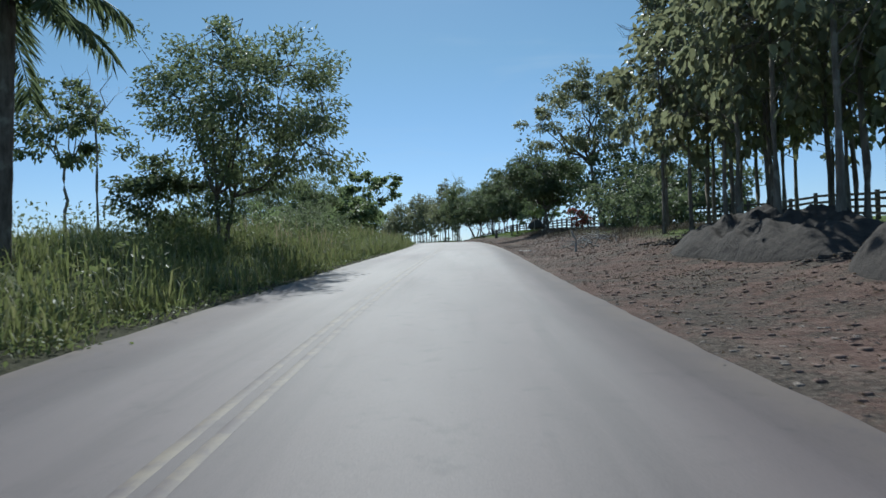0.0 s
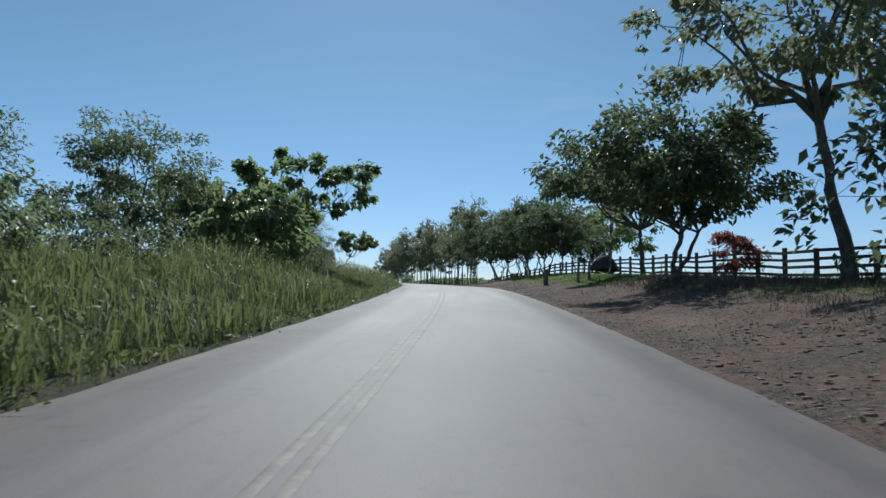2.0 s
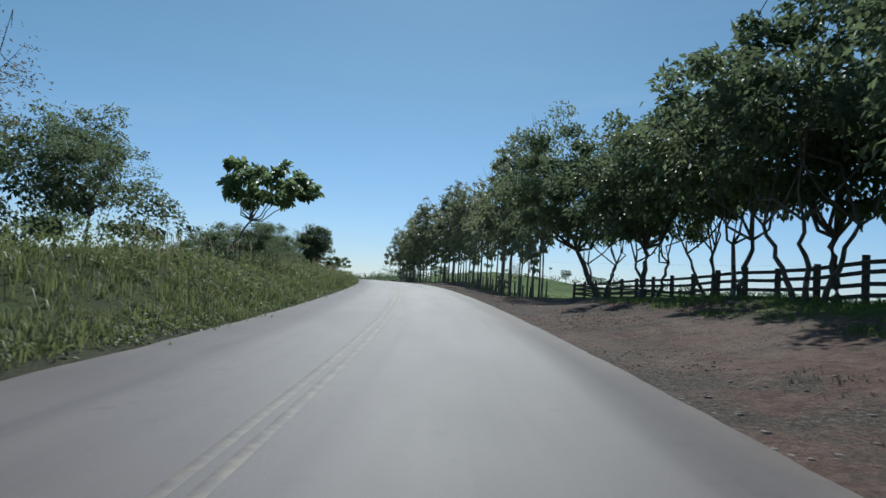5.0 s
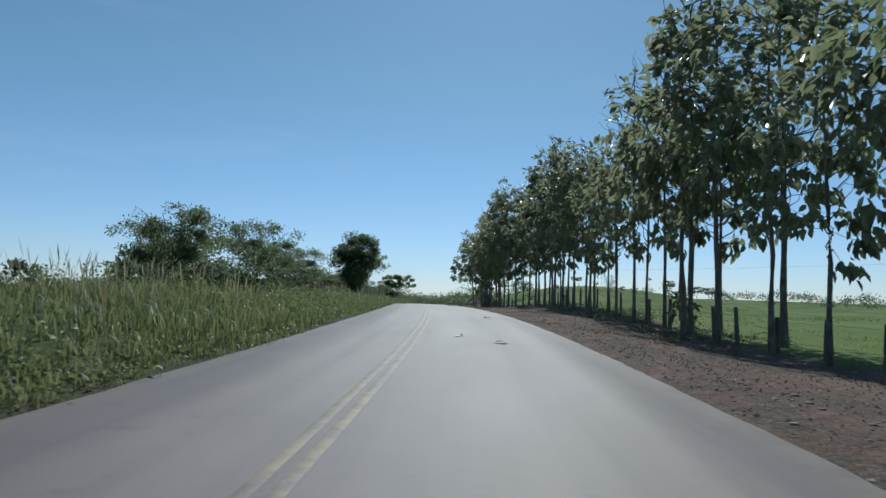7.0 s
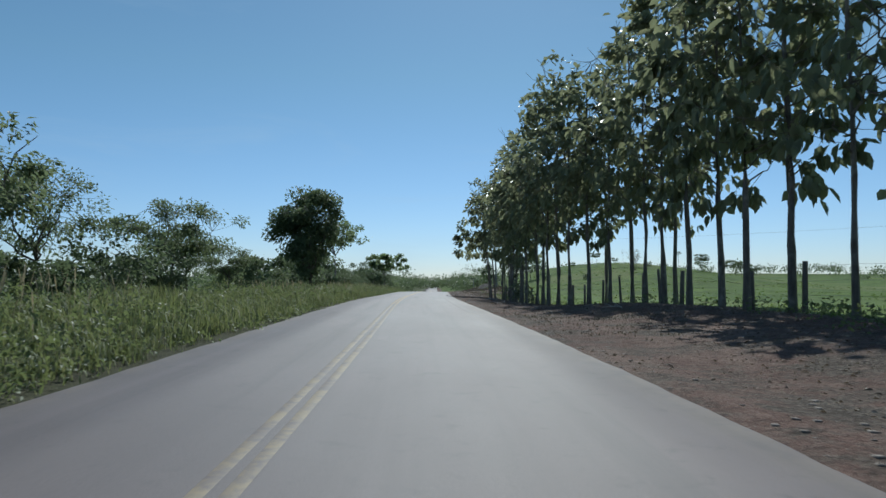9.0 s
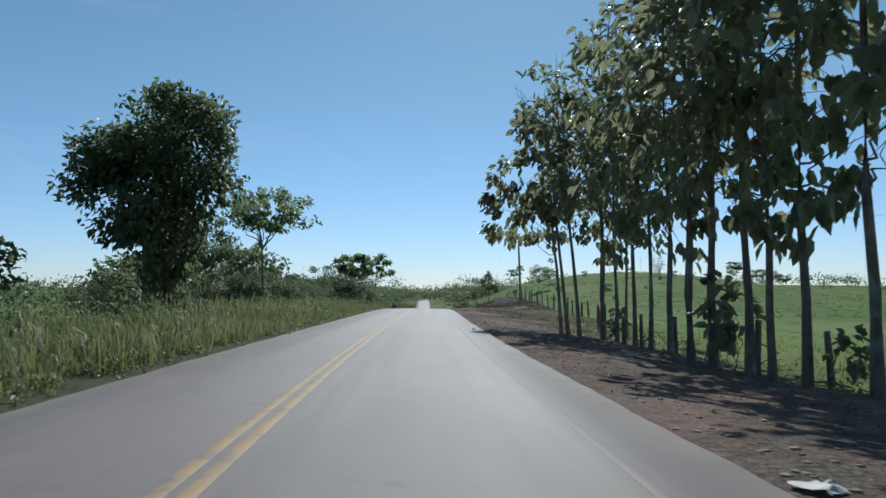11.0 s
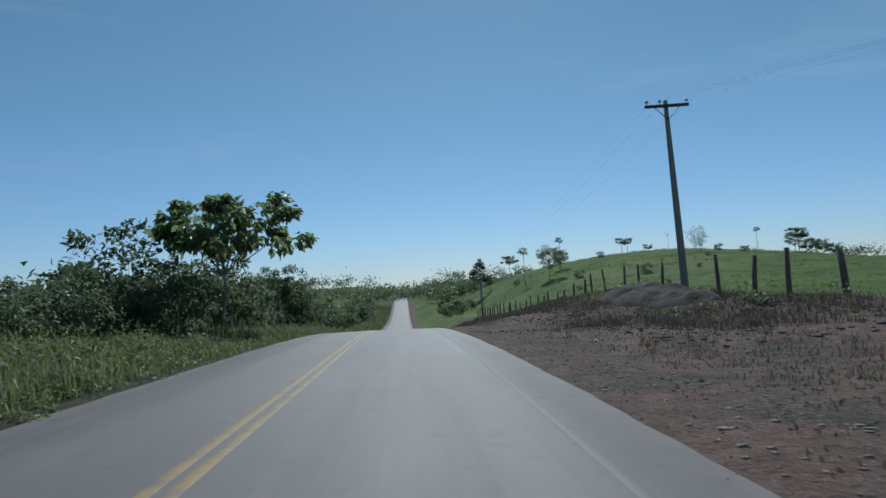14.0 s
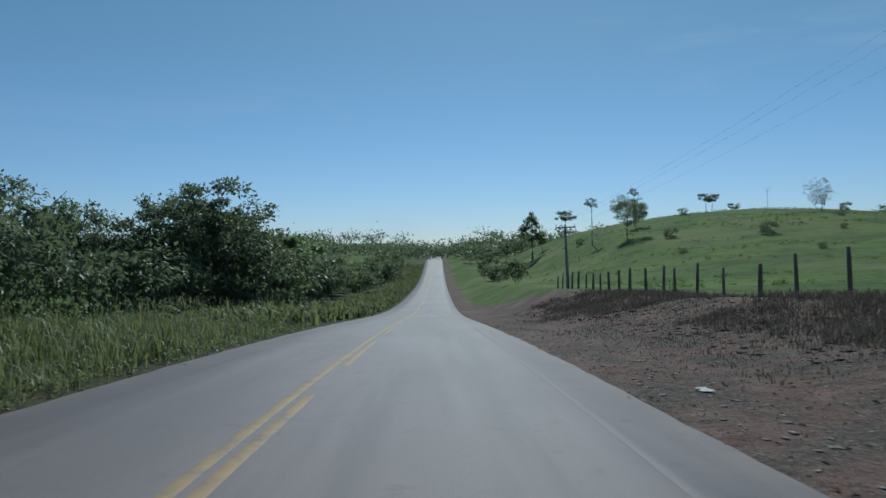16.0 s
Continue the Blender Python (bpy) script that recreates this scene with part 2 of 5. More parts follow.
M_ASPHALT = asphalt()
M_YELLOW = line_paint("yellow_line_paint", (0.33, 0.215, 0.085), 0.43)
M_FADED = line_paint("faded_yellow_paint", (0.262, 0.215, 0.162), 0.34)
M_PALE_YELLOW = line_paint("pale_yellow_paint", (0.285, 0.222, 0.138), 0.38)
M_WHITE_WORN = line_paint("worn_white_paint", (0.158, 0.131, 0.127), 0.14)
M_GROUND = ground_material()
M_BARK = bark_material("grey_bark", (0.07, 0.058, 0.048), (0.19, 0.165, 0.14))
M_TEAK_BARK = bark_material("teak_bark", (0.1, 0.086, 0.07), (0.25, 0.22, 0.185))
M_PALE = bark_material("pale_bark", (0.17, 0.155, 0.135), (0.33, 0.31, 0.27))
# tree leaf colours and translucency are raised to stand in for veiling windscreen haze
M_TEAK_LEAF = leaf_material("teak_leaf", (0.1, 0.112, 0.066), (0.225, 0.242, 0.14), (0.36, 0.3, 0.15), 0.38, 0.52, 0.55)
M_DARK_LEAF = leaf_material("dark_leaf", (0.062, 0.084, 0.05), (0.132, 0.168, 0.085), (0.175, 0.195, 0.1), 0.48, 0.48, 0.32)
M_FINE_LEAF = leaf_material("fine_leaf", (0.08, 0.105, 0.057), (0.172, 0.212, 0.107), (0.23, 0.246, 0.135), 0.5, 0.48, 0.3)
M_CEC_LEAF = leaf_material("palmate_leaf", (0.09, 0.12, 0.058), (0.19, 0.248, 0.112), (0.35, 0.29, 0.125), 0.4, 0.58, 0.45)
M_DRY_LEAF = leaf_material("dry_leaf", (0.13, 0.11, 0.065), (0.24, 0.21, 0.12), (0.32, 0.27, 0.16), 0.7, 0.35, 0.2)
M_RED_LEAF = leaf_material("red_leaf", (0.16, 0.045, 0.035), (0.34, 0.11, 0.08), (0.14, 0.14, 0.05), 0.5, 0.35, 0.3)
M_GRASS = leaf_material("tall_grass", (0.095, 0.12, 0.045), (0.225, 0.255, 0.1), (0.4, 0.35, 0.2), 0.55, 0.34, 0.3, 0.8)
M_PASTURE = leaf_material("pasture_grass", (0.069, 0.115, 0.025), (0.172, 0.241, 0.057), (0.25, 0.26, 0.1), 0.6, 0.45, 0.25)
M_WEED = leaf_material("weed_leaf", (0.075, 0.1, 0.04), (0.17, 0.205, 0.08), (0.3, 0.28, 0.15), 0.5, 0.45, 0.4, 0.88)
M_SEED = leaf_material("seed_head", (0.2, 0.17, 0.1), (0.36, 0.31, 0.2), (0.45, 0.4, 0.28), 0.8, 0.3, 0.15)
M_DRYGRASS = leaf_material("dry_grass", (0.095, 0.082, 0.06), (0.185, 0.16, 0.115), (0.11, 0.125, 0.055), 0.7, 0.2, 0.2)
M_BRUSH = leaf_material("dry_brush", (0.085, 0.069, 0.058), (0.18, 0.148, 0.118), (0.26, 0.22, 0.16), 0.7, 0.15, 0.2)
# palm leaf: backlight and haze on the fronds are put into a paler colour
M_PALM = leaf_material("backlit_palm_leaf", (0.14, 0.17, 0.1), (0.27, 0.31, 0.19), (0.34, 0.33, 0.2), 0.4, 0.55, 0.5)
M_LITTER = leaf_material("fallen_leaf", (0.12, 0.09, 0.065), (0.24, 0.185, 0.135), (0.46, 0.41, 0.34), 0.7, 0.15, 0.2)
M_RAIL = plain("weathered_board", (0.045, 0.038, 0.034), (0.13, 0.112, 0.098), 6, 0.85, (1, 1, 4))
M_POST = plain("weathered_post", (0.085, 0.07, 0.055), (0.23, 0.2, 0.165), 8, 0.9, (1, 1, 0.2))
M_CONCRETE = plain("pole_concrete", (0.2, 0.19, 0.175), (0.33, 0.315, 0.29), 7, 0.9, (1, 1, 0.3))
M_WIRE = plain("wire", (0.06, 0.06, 0.06), (0.12, 0.12, 0.12), 20, 0.6)
M_CERAMIC = plain("insulator_glaze", (0.5, 0.5, 0.48), (0.62, 0.6, 0.58), 9, 0.25)
M_BLEACHED = plain("bleached_wood", (0.3, 0.28, 0.26), (0.52, 0.5, 0.47), 9, 0.85, (1, 1, 0.3))
M_STONE = plain("stone", (0.16, 0.13, 0.11), (0.34, 0.29, 0.25), 5, 0.9)
M_THATCH = plain("thatch", (0.04, 0.035, 0.031), (0.1, 0.086, 0.074), 18, 0.95, (1, 1, 0.3))
M_CLOD = plain("red_clod", (0.1, 0.066, 0.054), (0.24, 0.165, 0.135), 7, 0.95)
# mound earth: colour darkened to carry the shade on the bank's near side
M_MOUND = plain("shade_dark_earth", (0.034, 0.028, 0.026), (0.085, 0.07, 0.06), 3, 0.95, (1, 1, 1), 0.8, 0.1)
M_SCRAP = plain("pale_scrap", (0.42, 0.4, 0.37), (0.62, 0.6, 0.57), 14, 0.6)
M_SCRAP_DARK = plain("dark_scrap", (0.03, 0.03, 0.032), (0.09, 0.085, 0.08), 14, 0.6)

# ---- helpers for building ----
def link_mesh(name, verts, faces, material, parent=None, label="", smooth=False):
    me = bpy.data.meshes.new(name)
    me.from_pydata([tuple(v) for v in verts], [], [tuple(f) for f in faces])
    if smooth:
        me.polygons.foreach_set("use_smooth", [True] * len(me.polygons))
    me.materials.append(material)
    me.update()
    ob = new(name, me)
    if parent:
        ob.parent = parent
    if label:
        ob["label"] = label
    return ob


def raw_mesh(name, verts, loops, per, material):
    """A mesh from arrays: verts n x 3, and faces of `per` corners each."""
    me = bpy.data.meshes.new(name)
    loops = np.asarray(loops, np.int32).ravel()
    count = len(loops) // per
    me.vertices.add(len(verts))
    me.vertices.foreach_set("co", np.asarray(verts, np.float32).ravel())
    me.loops.add(len(loops))
    me.loops.foreach_set("vertex_index", loops)
    me.polygons.add(count)
    me.polygons.foreach_set("loop_start", np.arange(0, count * per, per, dtype=np.int32))
    me.update(calc_edges=True)
    me.materials.append(material)
    return me


def on_plan(me):
    """Bends a mesh that was laid out along a straight road, and stores the straight plan on it."""
    n = len(me.vertices)
    co = np.empty(n * 3, np.float32)
    me.vertices.foreach_get("co", co)
    at = me.attributes.new("plan", "FLOAT_VECTOR", "POINT")
    at.data.foreach_set("vector", co)
    co = co.reshape(-1, 3)
    co[:, 0] += bend(co[:, 1])
    me.vertices.foreach_set("co", co.ravel())
    me.update()
    return me


def smooth_step(lo, hi, v):
    s = np.clip((np.asarray(v, float) - lo) / (hi - lo), 0, 1)
    return s * s * (3 - 2 * s)


def bumps(x, y, scale, seed):
    """Cheap smooth noise, about -1 to 1."""
    r = np.random.default_rng(seed)
    out = 0
    for k in range(5):
        a, p, q = r.uniform(0, 6.28), r.uniform(0, 6.28), scale * r.uniform(0.6, 1.7)
        out = out + np.sin((x * math.cos(a) + y * math.sin(a)) / q + p)
    return out / 2.6


# height of the right-hand verge over the road, along the way
VERGE = ((-50, .8), (0, .9), (30, 1.0), (80, 1.0), (100, 1.2), (115, 1.2), (128, .7), (143, 0), (153, -.5), (162, -.55), (174, 0), (182, .4), (196, .45), (206, .25), (216, -.25), (230, -.5),
         (248, -.5), (262, -.4), (272, -.2), (285, .6), (298, 1.35), (306, 1.45), (320, 1.0), (335, 1.2), (360, 2.1), (385, 2.4), (440, 1.5), (4000, 1.0))


LIFT = ((0, 0.0), (60, 1.12), (120, 1.68), (180, 1.9), (240, 1.22), (300, 0.58), (600, -2.03), (4000, -2.03))


def ground_z(x, y):
    """Height of the ground, by metres right of the lane and metres along it."""
    x, y = np.asarray(x, float), np.asarray(y, float)
    r = road_z(y)
    verge = np.interp(y, [v[0] for v in VERGE], [v[1] for v in VERGE])
    lo = 3.4 + 1.6 * smooth_step(240, 285, y)
    near = r + verge * np.clip((x - lo) / 5.6, 0, 1) ** 1.3
    near = near + 0.85 * smooth_step(5.4, 11, -x) * (1 - smooth_step(125, 175, y)) + 0.3 * smooth_step(5.6, 10, -x)
    near = near + 0.07 * bumps(x, y, 0.9, 3) * smooth_step(2.8, 4.5, np.where(x > 0, x, -x - 2.0))
    near = near + 0.1 * bumps(x, y, 1.3, 4) * smooth_step(6.0, 8.5, x) * (1 - smooth_step(11, 14, x)) * smooth_step(262, 285, y)
    # the country round about: a plain, a pasture hill, a wooded rise at the far end
    hill = 14.3 * np.exp(-((x - 82.5) / 64) ** 2 - ((y - 508) / 92) ** 2) + 8.0 * np.exp(-((x - 240) / 90) ** 2 - ((y - 580) / 150) ** 2)
    rise = 15 * smooth_step(570, 900, y)
    plain_z = 3.0 + np.interp(y, [v[0] for v in LIFT], [v[1] for v in LIFT]) + 0.8 * bumps(x, y, 40, 5) * smooth_step(40, 120, np.abs(x)) - 2.0 * smooth_step(330, 420, y) * (1 - smooth_step(470, 560, y)) * (x < 25)
    plain_z = plain_z + np.where(x > 0, hill + rise, rise + 6 * np.exp(-((x + 60) / 60) ** 2 - ((y - 520) / 120) ** 2))
    w = smooth_step(13, 44, np.abs(x))
    drop = 0.06 * (1 - smooth_step(2.5, 3.2, np.abs(x + 1.05) - 1.0))
    return near * (1 - w) + plain_z * w - drop + crossfall(x, y)


def rot_to(d):
    return Vector(d).to_track_quat("Z", "Y").to_matrix()


class Tubes:
    """Tapered round stems joined into one mesh."""

    def __init__(self):
        self.v, self.f = [], []

    def add(self, pts, radii, sides=6):
        pts = [Vector(p) for p in pts]
        first = len(self.v)
        for i, p in enumerate(pts):
            d = (pts[min(i + 1, len(pts) - 1)] - pts[max(i - 1, 0)])
            m = rot_to(d if d.length > 1e-6 else (0, 0, 1))
            for k in range(sides):
                a = 2 * math.pi * k / sides
                self.v.append(p + m @ Vector((math.cos(a) * radii[i], math.sin(a) * radii[i], 0)))
        for i in range(len(pts) - 1):
            for k in range(sides):
                a, b = first + i * sides + k, first + i * sides + (k + 1) % sides
                self.f.append((a, b, b + sides, a + sides))
        self.f.append(tuple(first + (len(pts) - 1) * sides + k for k in range(sides)))

    def mesh(self, name, material, parent=None, label="", plan=False):
        if plan:
            self.v = [(p[0] + float(bend(p[1])), p[1], p[2]) for p in self.v]
        return link_mesh(name, self.v, self.f, material, parent, label, True)


def leaf_mesh(name, centres, length, width, material, r, droop=0.3, out=None, spread=1.0, wide=False):
    """Many single leaves, each folded along its midrib. out: the way each leaf points, before a random turn."""
    n = len(centres)
    d = r.normal(size=(n, 3)) * spread
    if out is not None:
        d = d * 0.55 + out
    d[:, 2] -= droop
    d /= np.linalg.norm(d, axis=1)[:, None] + 1e-9
    s = np.cross(d, r.normal(size=(n, 3)) * 0.5 + (0, 0, 1))
    s /= np.linalg.norm(s, axis=1)[:, None] + 1e-9
    up = np.cross(s, d)
    ln = (length * r.uniform(0.65, 1.3, n))[:, None]
    wd = (width * r.uniform(0.7, 1.25, n))[:, None]
    c = np.asarray(centres)
    if wide:
        f = up * wd * 0.16
        v = np.stack([c, c + d * ln * 0.26 - s * wd * 0.42 + f, c + d * ln * 0.66 - s * wd * 0.4 + f - up * ln * 0.06, c + d * ln - up * ln * 0.2,
                      c + d * ln * 0.66 + s * wd * 0.4 + f - up * ln * 0.06, c + d * ln * 0.26 + s * wd * 0.42 + f], 1)
        base = np.arange(n)[:, None] * 6
        return raw_mesh(name, v.reshape(-1, 3), np.concatenate([base + (0, 3, 2, 1), base + (0, 5, 4, 3)], 1), 4, material)
    v = np.stack([c, c + d * ln * 0.42 + s * wd * 0.5 + up * wd * 0.18, c + d * ln - up * ln * 0.14, c + d * ln * 0.42 - s * wd * 0.5 + up * wd * 0.18], 1)
    base = np.arange(n)[:, None] * 4
    loops = np.concatenate([base + (0, 1, 2), base + (0, 2, 3)], 1)
    return raw_mesh(name, v.reshape(-1, 3), loops, 3, material)


def make_tree(name, label, r, tall, fork, crown, leaf, leaves, bark, girth, limbs=6, clumps=60, clump=0.6, size=(0.2, 0.1), lean=(0, 0),
              stems=1, squash=0.6, bottom=0.0, column=False, group="", droop=0.3, category="tree", wide=False, lobes=0):
    """A tree at the origin. crown: half widths and half height of the crown; fork: where the limbs leave the trunk; lobes: masses that the crown is broken into."""
    tree = tagged(new(name), label, category, group)
    trunk, twigs = Tubes(), []
    cx, cy, cz = crown
    mid = Vector((lean[0], lean[1], tall - cz))
    nodes, owner = [], []
    for s in range(stems):
        a0 = r.uniform(0, 6.28)
        foot = Vector((math.cos(a0), math.sin(a0), 0)) * (0.0 if stems == 1 else 0.22 * stems ** 0.5)
        top = Vector((mid.x * 0.7, mid.y * 0.7, fork)) + foot * (1 if stems == 1 else 3.5)
        if column:
            top = Vector((mid.x, mid.y, tall - 0.25 * cz))
        n = 7
        pts = [foot.lerp(top, i / n) + Vector((r.normal(), r.normal(), 0)) * girth * 0.35 * (0 < i < n) for i in range(n + 1)]
        g = girth / stems ** 0.5
        pts[0].z = -0.25
        radii = [g * (1.35 if i == 0 else 1.0 - (0.78 if column else 0.42) * i / n) for i in range(n + 1)]
        trunk.add(pts, radii, 8)
        count = max(2, limbs // stems)
        for k in range(count):
            a = a0 + 6.28 * k / count + r.normal() * 0.4
            reach = r.uniform(0.55, 0.85)
            if column:
                h = fork + (tall - fork) * (k + 0.5) / count * 0.92
                j = min(n - 1, int(h / top.z * n))
                start = pts[j].lerp(pts[j + 1], min(1, max(0, h / top.z * n - j)))
                f = max(0.25, 1 - ((h - (tall - cz)) / cz) ** 2 * 0.7)
                end = start + Vector((math.cos(a) * cx * reach * f, math.sin(a) * cy * reach * f, r.uniform(0.2, 0.6) * cx))
                g2 = g * 0.3
            else:
                start = pts[-1]
                end = mid + Vector((math.cos(a) * cx * reach, math.sin(a) * cy * reach, cz * r.uniform(-0.25, 0.75)))
                if k == 0 and stems == 1:
                    end = mid + Vector((r.normal() * 0.2 * cx, r.normal() * 0.2 * cy, cz * 0.8))
                g2 = g * 0.5
            bow = Vector((0, 0, -0.08 * (end - start).length))
            line = [start.lerp(end, i / 5) + bow * math.sin(math.pi * i / 5) + Vector(r.normal(size=3)) * 0.05 * (end - start).length * (0 < i < 5) for i in range(6)]
            twigs.append(Tubes())
            twigs[-1].add(line, [g2 * (1 - 0.8 * i / 5) for i in range(6)], 5)
            nodes += line[2:]
            owner += [len(twigs) - 1] * 4
    # clumps of leaves on twigs
    where, heads = [], []
    while len(heads) < lobes:
        p = r.normal(size=3)
        p = p / np.linalg.norm(p) * r.uniform(0.5, 0.85)
        if p[2] > bottom - 0.8 and all(np.linalg.norm(p - q) > 0.42 for q in heads[-6:]):
            heads.append(p)
    while len(where) < clumps:
        p = r.normal(size=3)
        if lobes:
            p = heads[len(where) % lobes] + p * (0.2, 0.2, 0.12)
            where.append(mid + Vector((p[0] * cx, p[1] * cy, p[2] * cz)))
            continue
        p = p / np.linalg.norm(p) * r.uniform(0.15, 1.0) ** 0.45 * (1 + 0.12 * r.normal())
        if p[2] < bottom - 1 + 0.4 * r.random():
            continue
        thin = 1 - 0.6 * max(0.0, p[2]) ** 1.3 if column else 1.0
        where.append(mid + Vector((p[0] * cx * thin, p[1] * cy * thin, p[2] * cz)))
    far = []
    arr = np.array([tuple(q) for q in nodes])
    for p in where:
        i = int(np.argmin(((arr - np.array(p)) ** 2).sum(1)))
        q = nodes[i]
        half = q.lerp(p, 0.5) + Vector((0, 0, -0.05 * (p - q).length))
        line, thick = ([q, p], [girth * 0.12, 0.008]) if category == "bush" else ([q, half, p], [girth * 0.12, girth * 0.08, 0.008])
        twigs[owner[i]].add(line, thick, 3)
        far.append(tuple((p - mid).normalized() if (p - mid).length > 0.01 else (0, 0, 1)))
    per = r.multinomial(leaves, r.dirichlet(np.ones(clumps) * 3))
    ids = np.repeat(np.arange(clumps), per)
    ball = r.normal(size=(leaves, 3))
    ball = ball / np.linalg.norm(ball, axis=1)[:, None] * (r.random((leaves, 1)) ** 0.4 * 1.42)
    pads = r.uniform(0.65, 1.3, clumps)[ids][:, None]
    spot = np.array([tuple(p) for p in where])[ids] + ball * pads * (clump, clump, clump * squash)
    if category == "bush":
        for t in twigs:
            k = len(trunk.v)
            trunk.v += t.v
            trunk.f += [tuple(i + k for i in f) for f in t.f]
        trunk.mesh("stem", bark, tree)
    else:
        trunk.mesh("trunk", bark, tree)
        for t in twigs:
            t.mesh("limb", bark, tree)
    crown_ob = new("crown", leaf_mesh("crown", spot, size[0], size[1], leaf, r, droop, np.array(far)[ids] * 0.7, 1.0, wide))
    crown_ob.parent = tree
    return tree


def put(tree, x, y, turn=0.0, scale=1.0, dz=0.0):
    tree.location = (x + float(bend(y)), y, float(ground_z(x, y)) + dz)
    tree.rotation_euler = (0, 0, radians(turn))
    tree.scale = (scale,) * 3
    return tree


def again(tree, x, y, turn=0.0, scale=1.0, dz=0.0, label=""):
    ob = copy_thing(tree, Matrix.Translation((x + float(bend(y)), y, float(ground_z(x, y)) + dz)) @ Matrix.Rotation(radians(turn), 4, "Z"))
    ob.scale = (scale,) * 3
    if label:
        ob["label"] = label
    return ob


# ---- ground and road ----
def steps(*runs):
    out = []
    for a, b, d in runs:
        out += list(np.arange(a, b, d))
    return np.array(out + [runs[-1][1]])


gx = steps((-2600, -300, 160), (-300, -60, 20), (-60, -16, 3), (-16, 18, 0.68), (18, 60, 3), (60, 300, 12), (300, 2600, 160))
gy = steps((-300, -20, 20), (-20, 330, 1.0), (330, 680, 4), (680, 1200, 40), (1200, 4200, 300))
X, Y = np.meshgrid(gx, gy)
Z = ground_z(X, Y)
nx, ny = len(gx), len(gy)
ii = (np.arange(ny - 1)[:, None] * nx + np.arange(nx - 1)[None, :]).ravel()
me = raw_mesh("ground", np.stack([X.ravel(), Y.ravel(), Z.ravel()], 1), np.stack([ii, ii + 1, ii + nx + 1, ii + nx], 1), 4, M_GROUND)
me.polygons.foreach_set("use_smooth", [True] * len(me.polygons))
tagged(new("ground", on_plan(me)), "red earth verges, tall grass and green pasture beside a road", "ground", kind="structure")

LEFT_EDGE, RIGHT_EDGE, MIDDLE = -4.70, 2.64, -1.70


def strip(name, x_of, y0, y1, dy, material, lift, thick=0.0):
    """A ribbon that lies along the road. x_of: y to a row of x across."""
    ys = np.arange(y0, y1 + dy, dy)
    xs = np.array([x_of(v) for v in ys])
    k = xs.shape[1]
    crown = -0.012 * np.abs(xs - MIDDLE)
    zs = road_z(ys)[:, None] + lift + crown + crossfall(xs, ys[:, None])
    v = np.stack([xs, np.repeat(ys[:, None], k, 1), zs], 2)
    if thick:
        v[:, 0, 2] -= thick
        v[:, -1, 2] -= thick
    a = (np.arange(len(ys) - 1)[:, None] * k + np.arange(k - 1)[None, :]).ravel()
    return on_plan(raw_mesh(name, v.reshape(-1, 3), np.stack([a, a + 1, a + k + 1, a + k], 1), 4, material))


def road_row(y):
    l = LEFT_EDGE + 0.03 * math.sin(y * 1.7) * math.sin(y * 0.43 + 1) + 0.014 * math.sin(y * 3.9 + 2)
    r = RIGHT_EDGE + 0.022 * math.sin(y * 1.3 + 2) * math.sin(y * 0.37) + 0.014 * math.sin(y * 4.3)
    return [l - 0.05, l, -3.2, MIDDLE, 0.0, 1.4, r, r + 0.06]


road = tagged(new("road", strip("road", road_row, -60, 900, 0.5, M_ASPHALT, 0.03, 0.1)), "worn sun-bleached grey asphalt two-lane country road", "road", kind="structure")


def drift(y):
    """The painted lines wander a little to the right before the crest."""
    return 0.15 * float(smooth_step(222, 268, y))


def paint(x0, x1, y0, y1, material, label):
    ob = new("road_marking", strip("road_marking", lambda y: tuple(v + drift(y) for v in (x0 - 0.006, x0, x1, x1 + 0.006)), y0, y1, (y1 - y0) / max(1, round(y1 - y0)) - 1e-6, material, 0.033, 0.002))
    ob.parent = road
    ob["label"] = label
    return ob


# the middle line: very faint at first, then fresher; towards the crest the near line is broken
for side in (-1, 1):
    x = MIDDLE + side * 0.105
    paint(x - 0.05, x + 0.05, -60, 118, M_FADED, "almost worn-off yellow centre line")
    paint(x - 0.055, x + 0.055, 118, 205, M_PALE_YELLOW, "pale worn yellow centre line")
    if side < 0:
        paint(x - 0.06, x + 0.06, 205, 640, M_YELLOW, "faded yellow centre line")
    else:
        paint(x - 0.06, x + 0.06, 205, 286, M_YELLOW, "faded yellow centre line")
        for k in range(18):
            paint(x - 0.06, x + 0.06, 287.2 + 9.25 * k, 292.3 + 9.25 * k, M_YELLOW, "faded yellow centre line")
paint(1.62, 1.72, 198, 330, M_WHITE_WORN, "worn white edge line")

# ---- trees ----
def seeded(n):
    return np.random.default_rng(n)


# the teak plantation in a row along the right-hand fence
teaks = []
for k in range(6):
    r = seeded(100 + k)
    tall = (14.2, 13.2, 14.6, 11.8, 13.6, 12.6)[k]
    low = (3.5, 3.2, 3.8, 3.3, 3.4, 3.3)[k]
    wide = (3.1, 2.8, 3.0, 2.2, 3.2, 2.5)[k]
    teaks.append(make_tree("teak_tree", "slender young teak tree with large drooping leaves", r, tall, low, (wide, wide, (tall - low) / 2 + 0.2), M_TEAK_LEAF,
                           (780, 600, 760, 300, 760, 340)[k], M_TEAK_BARK, (0.12, 0.1, 0.13, 0.085, 0.115, 0.09)[k], limbs=20, clumps=(62, 58, 62, 40, 62, 42)[k], clump=0.36, size=(0.42, 0.27), column=True, group="teak row", droop=0.6, squash=0.8, wide=True))
r = seeded(9)
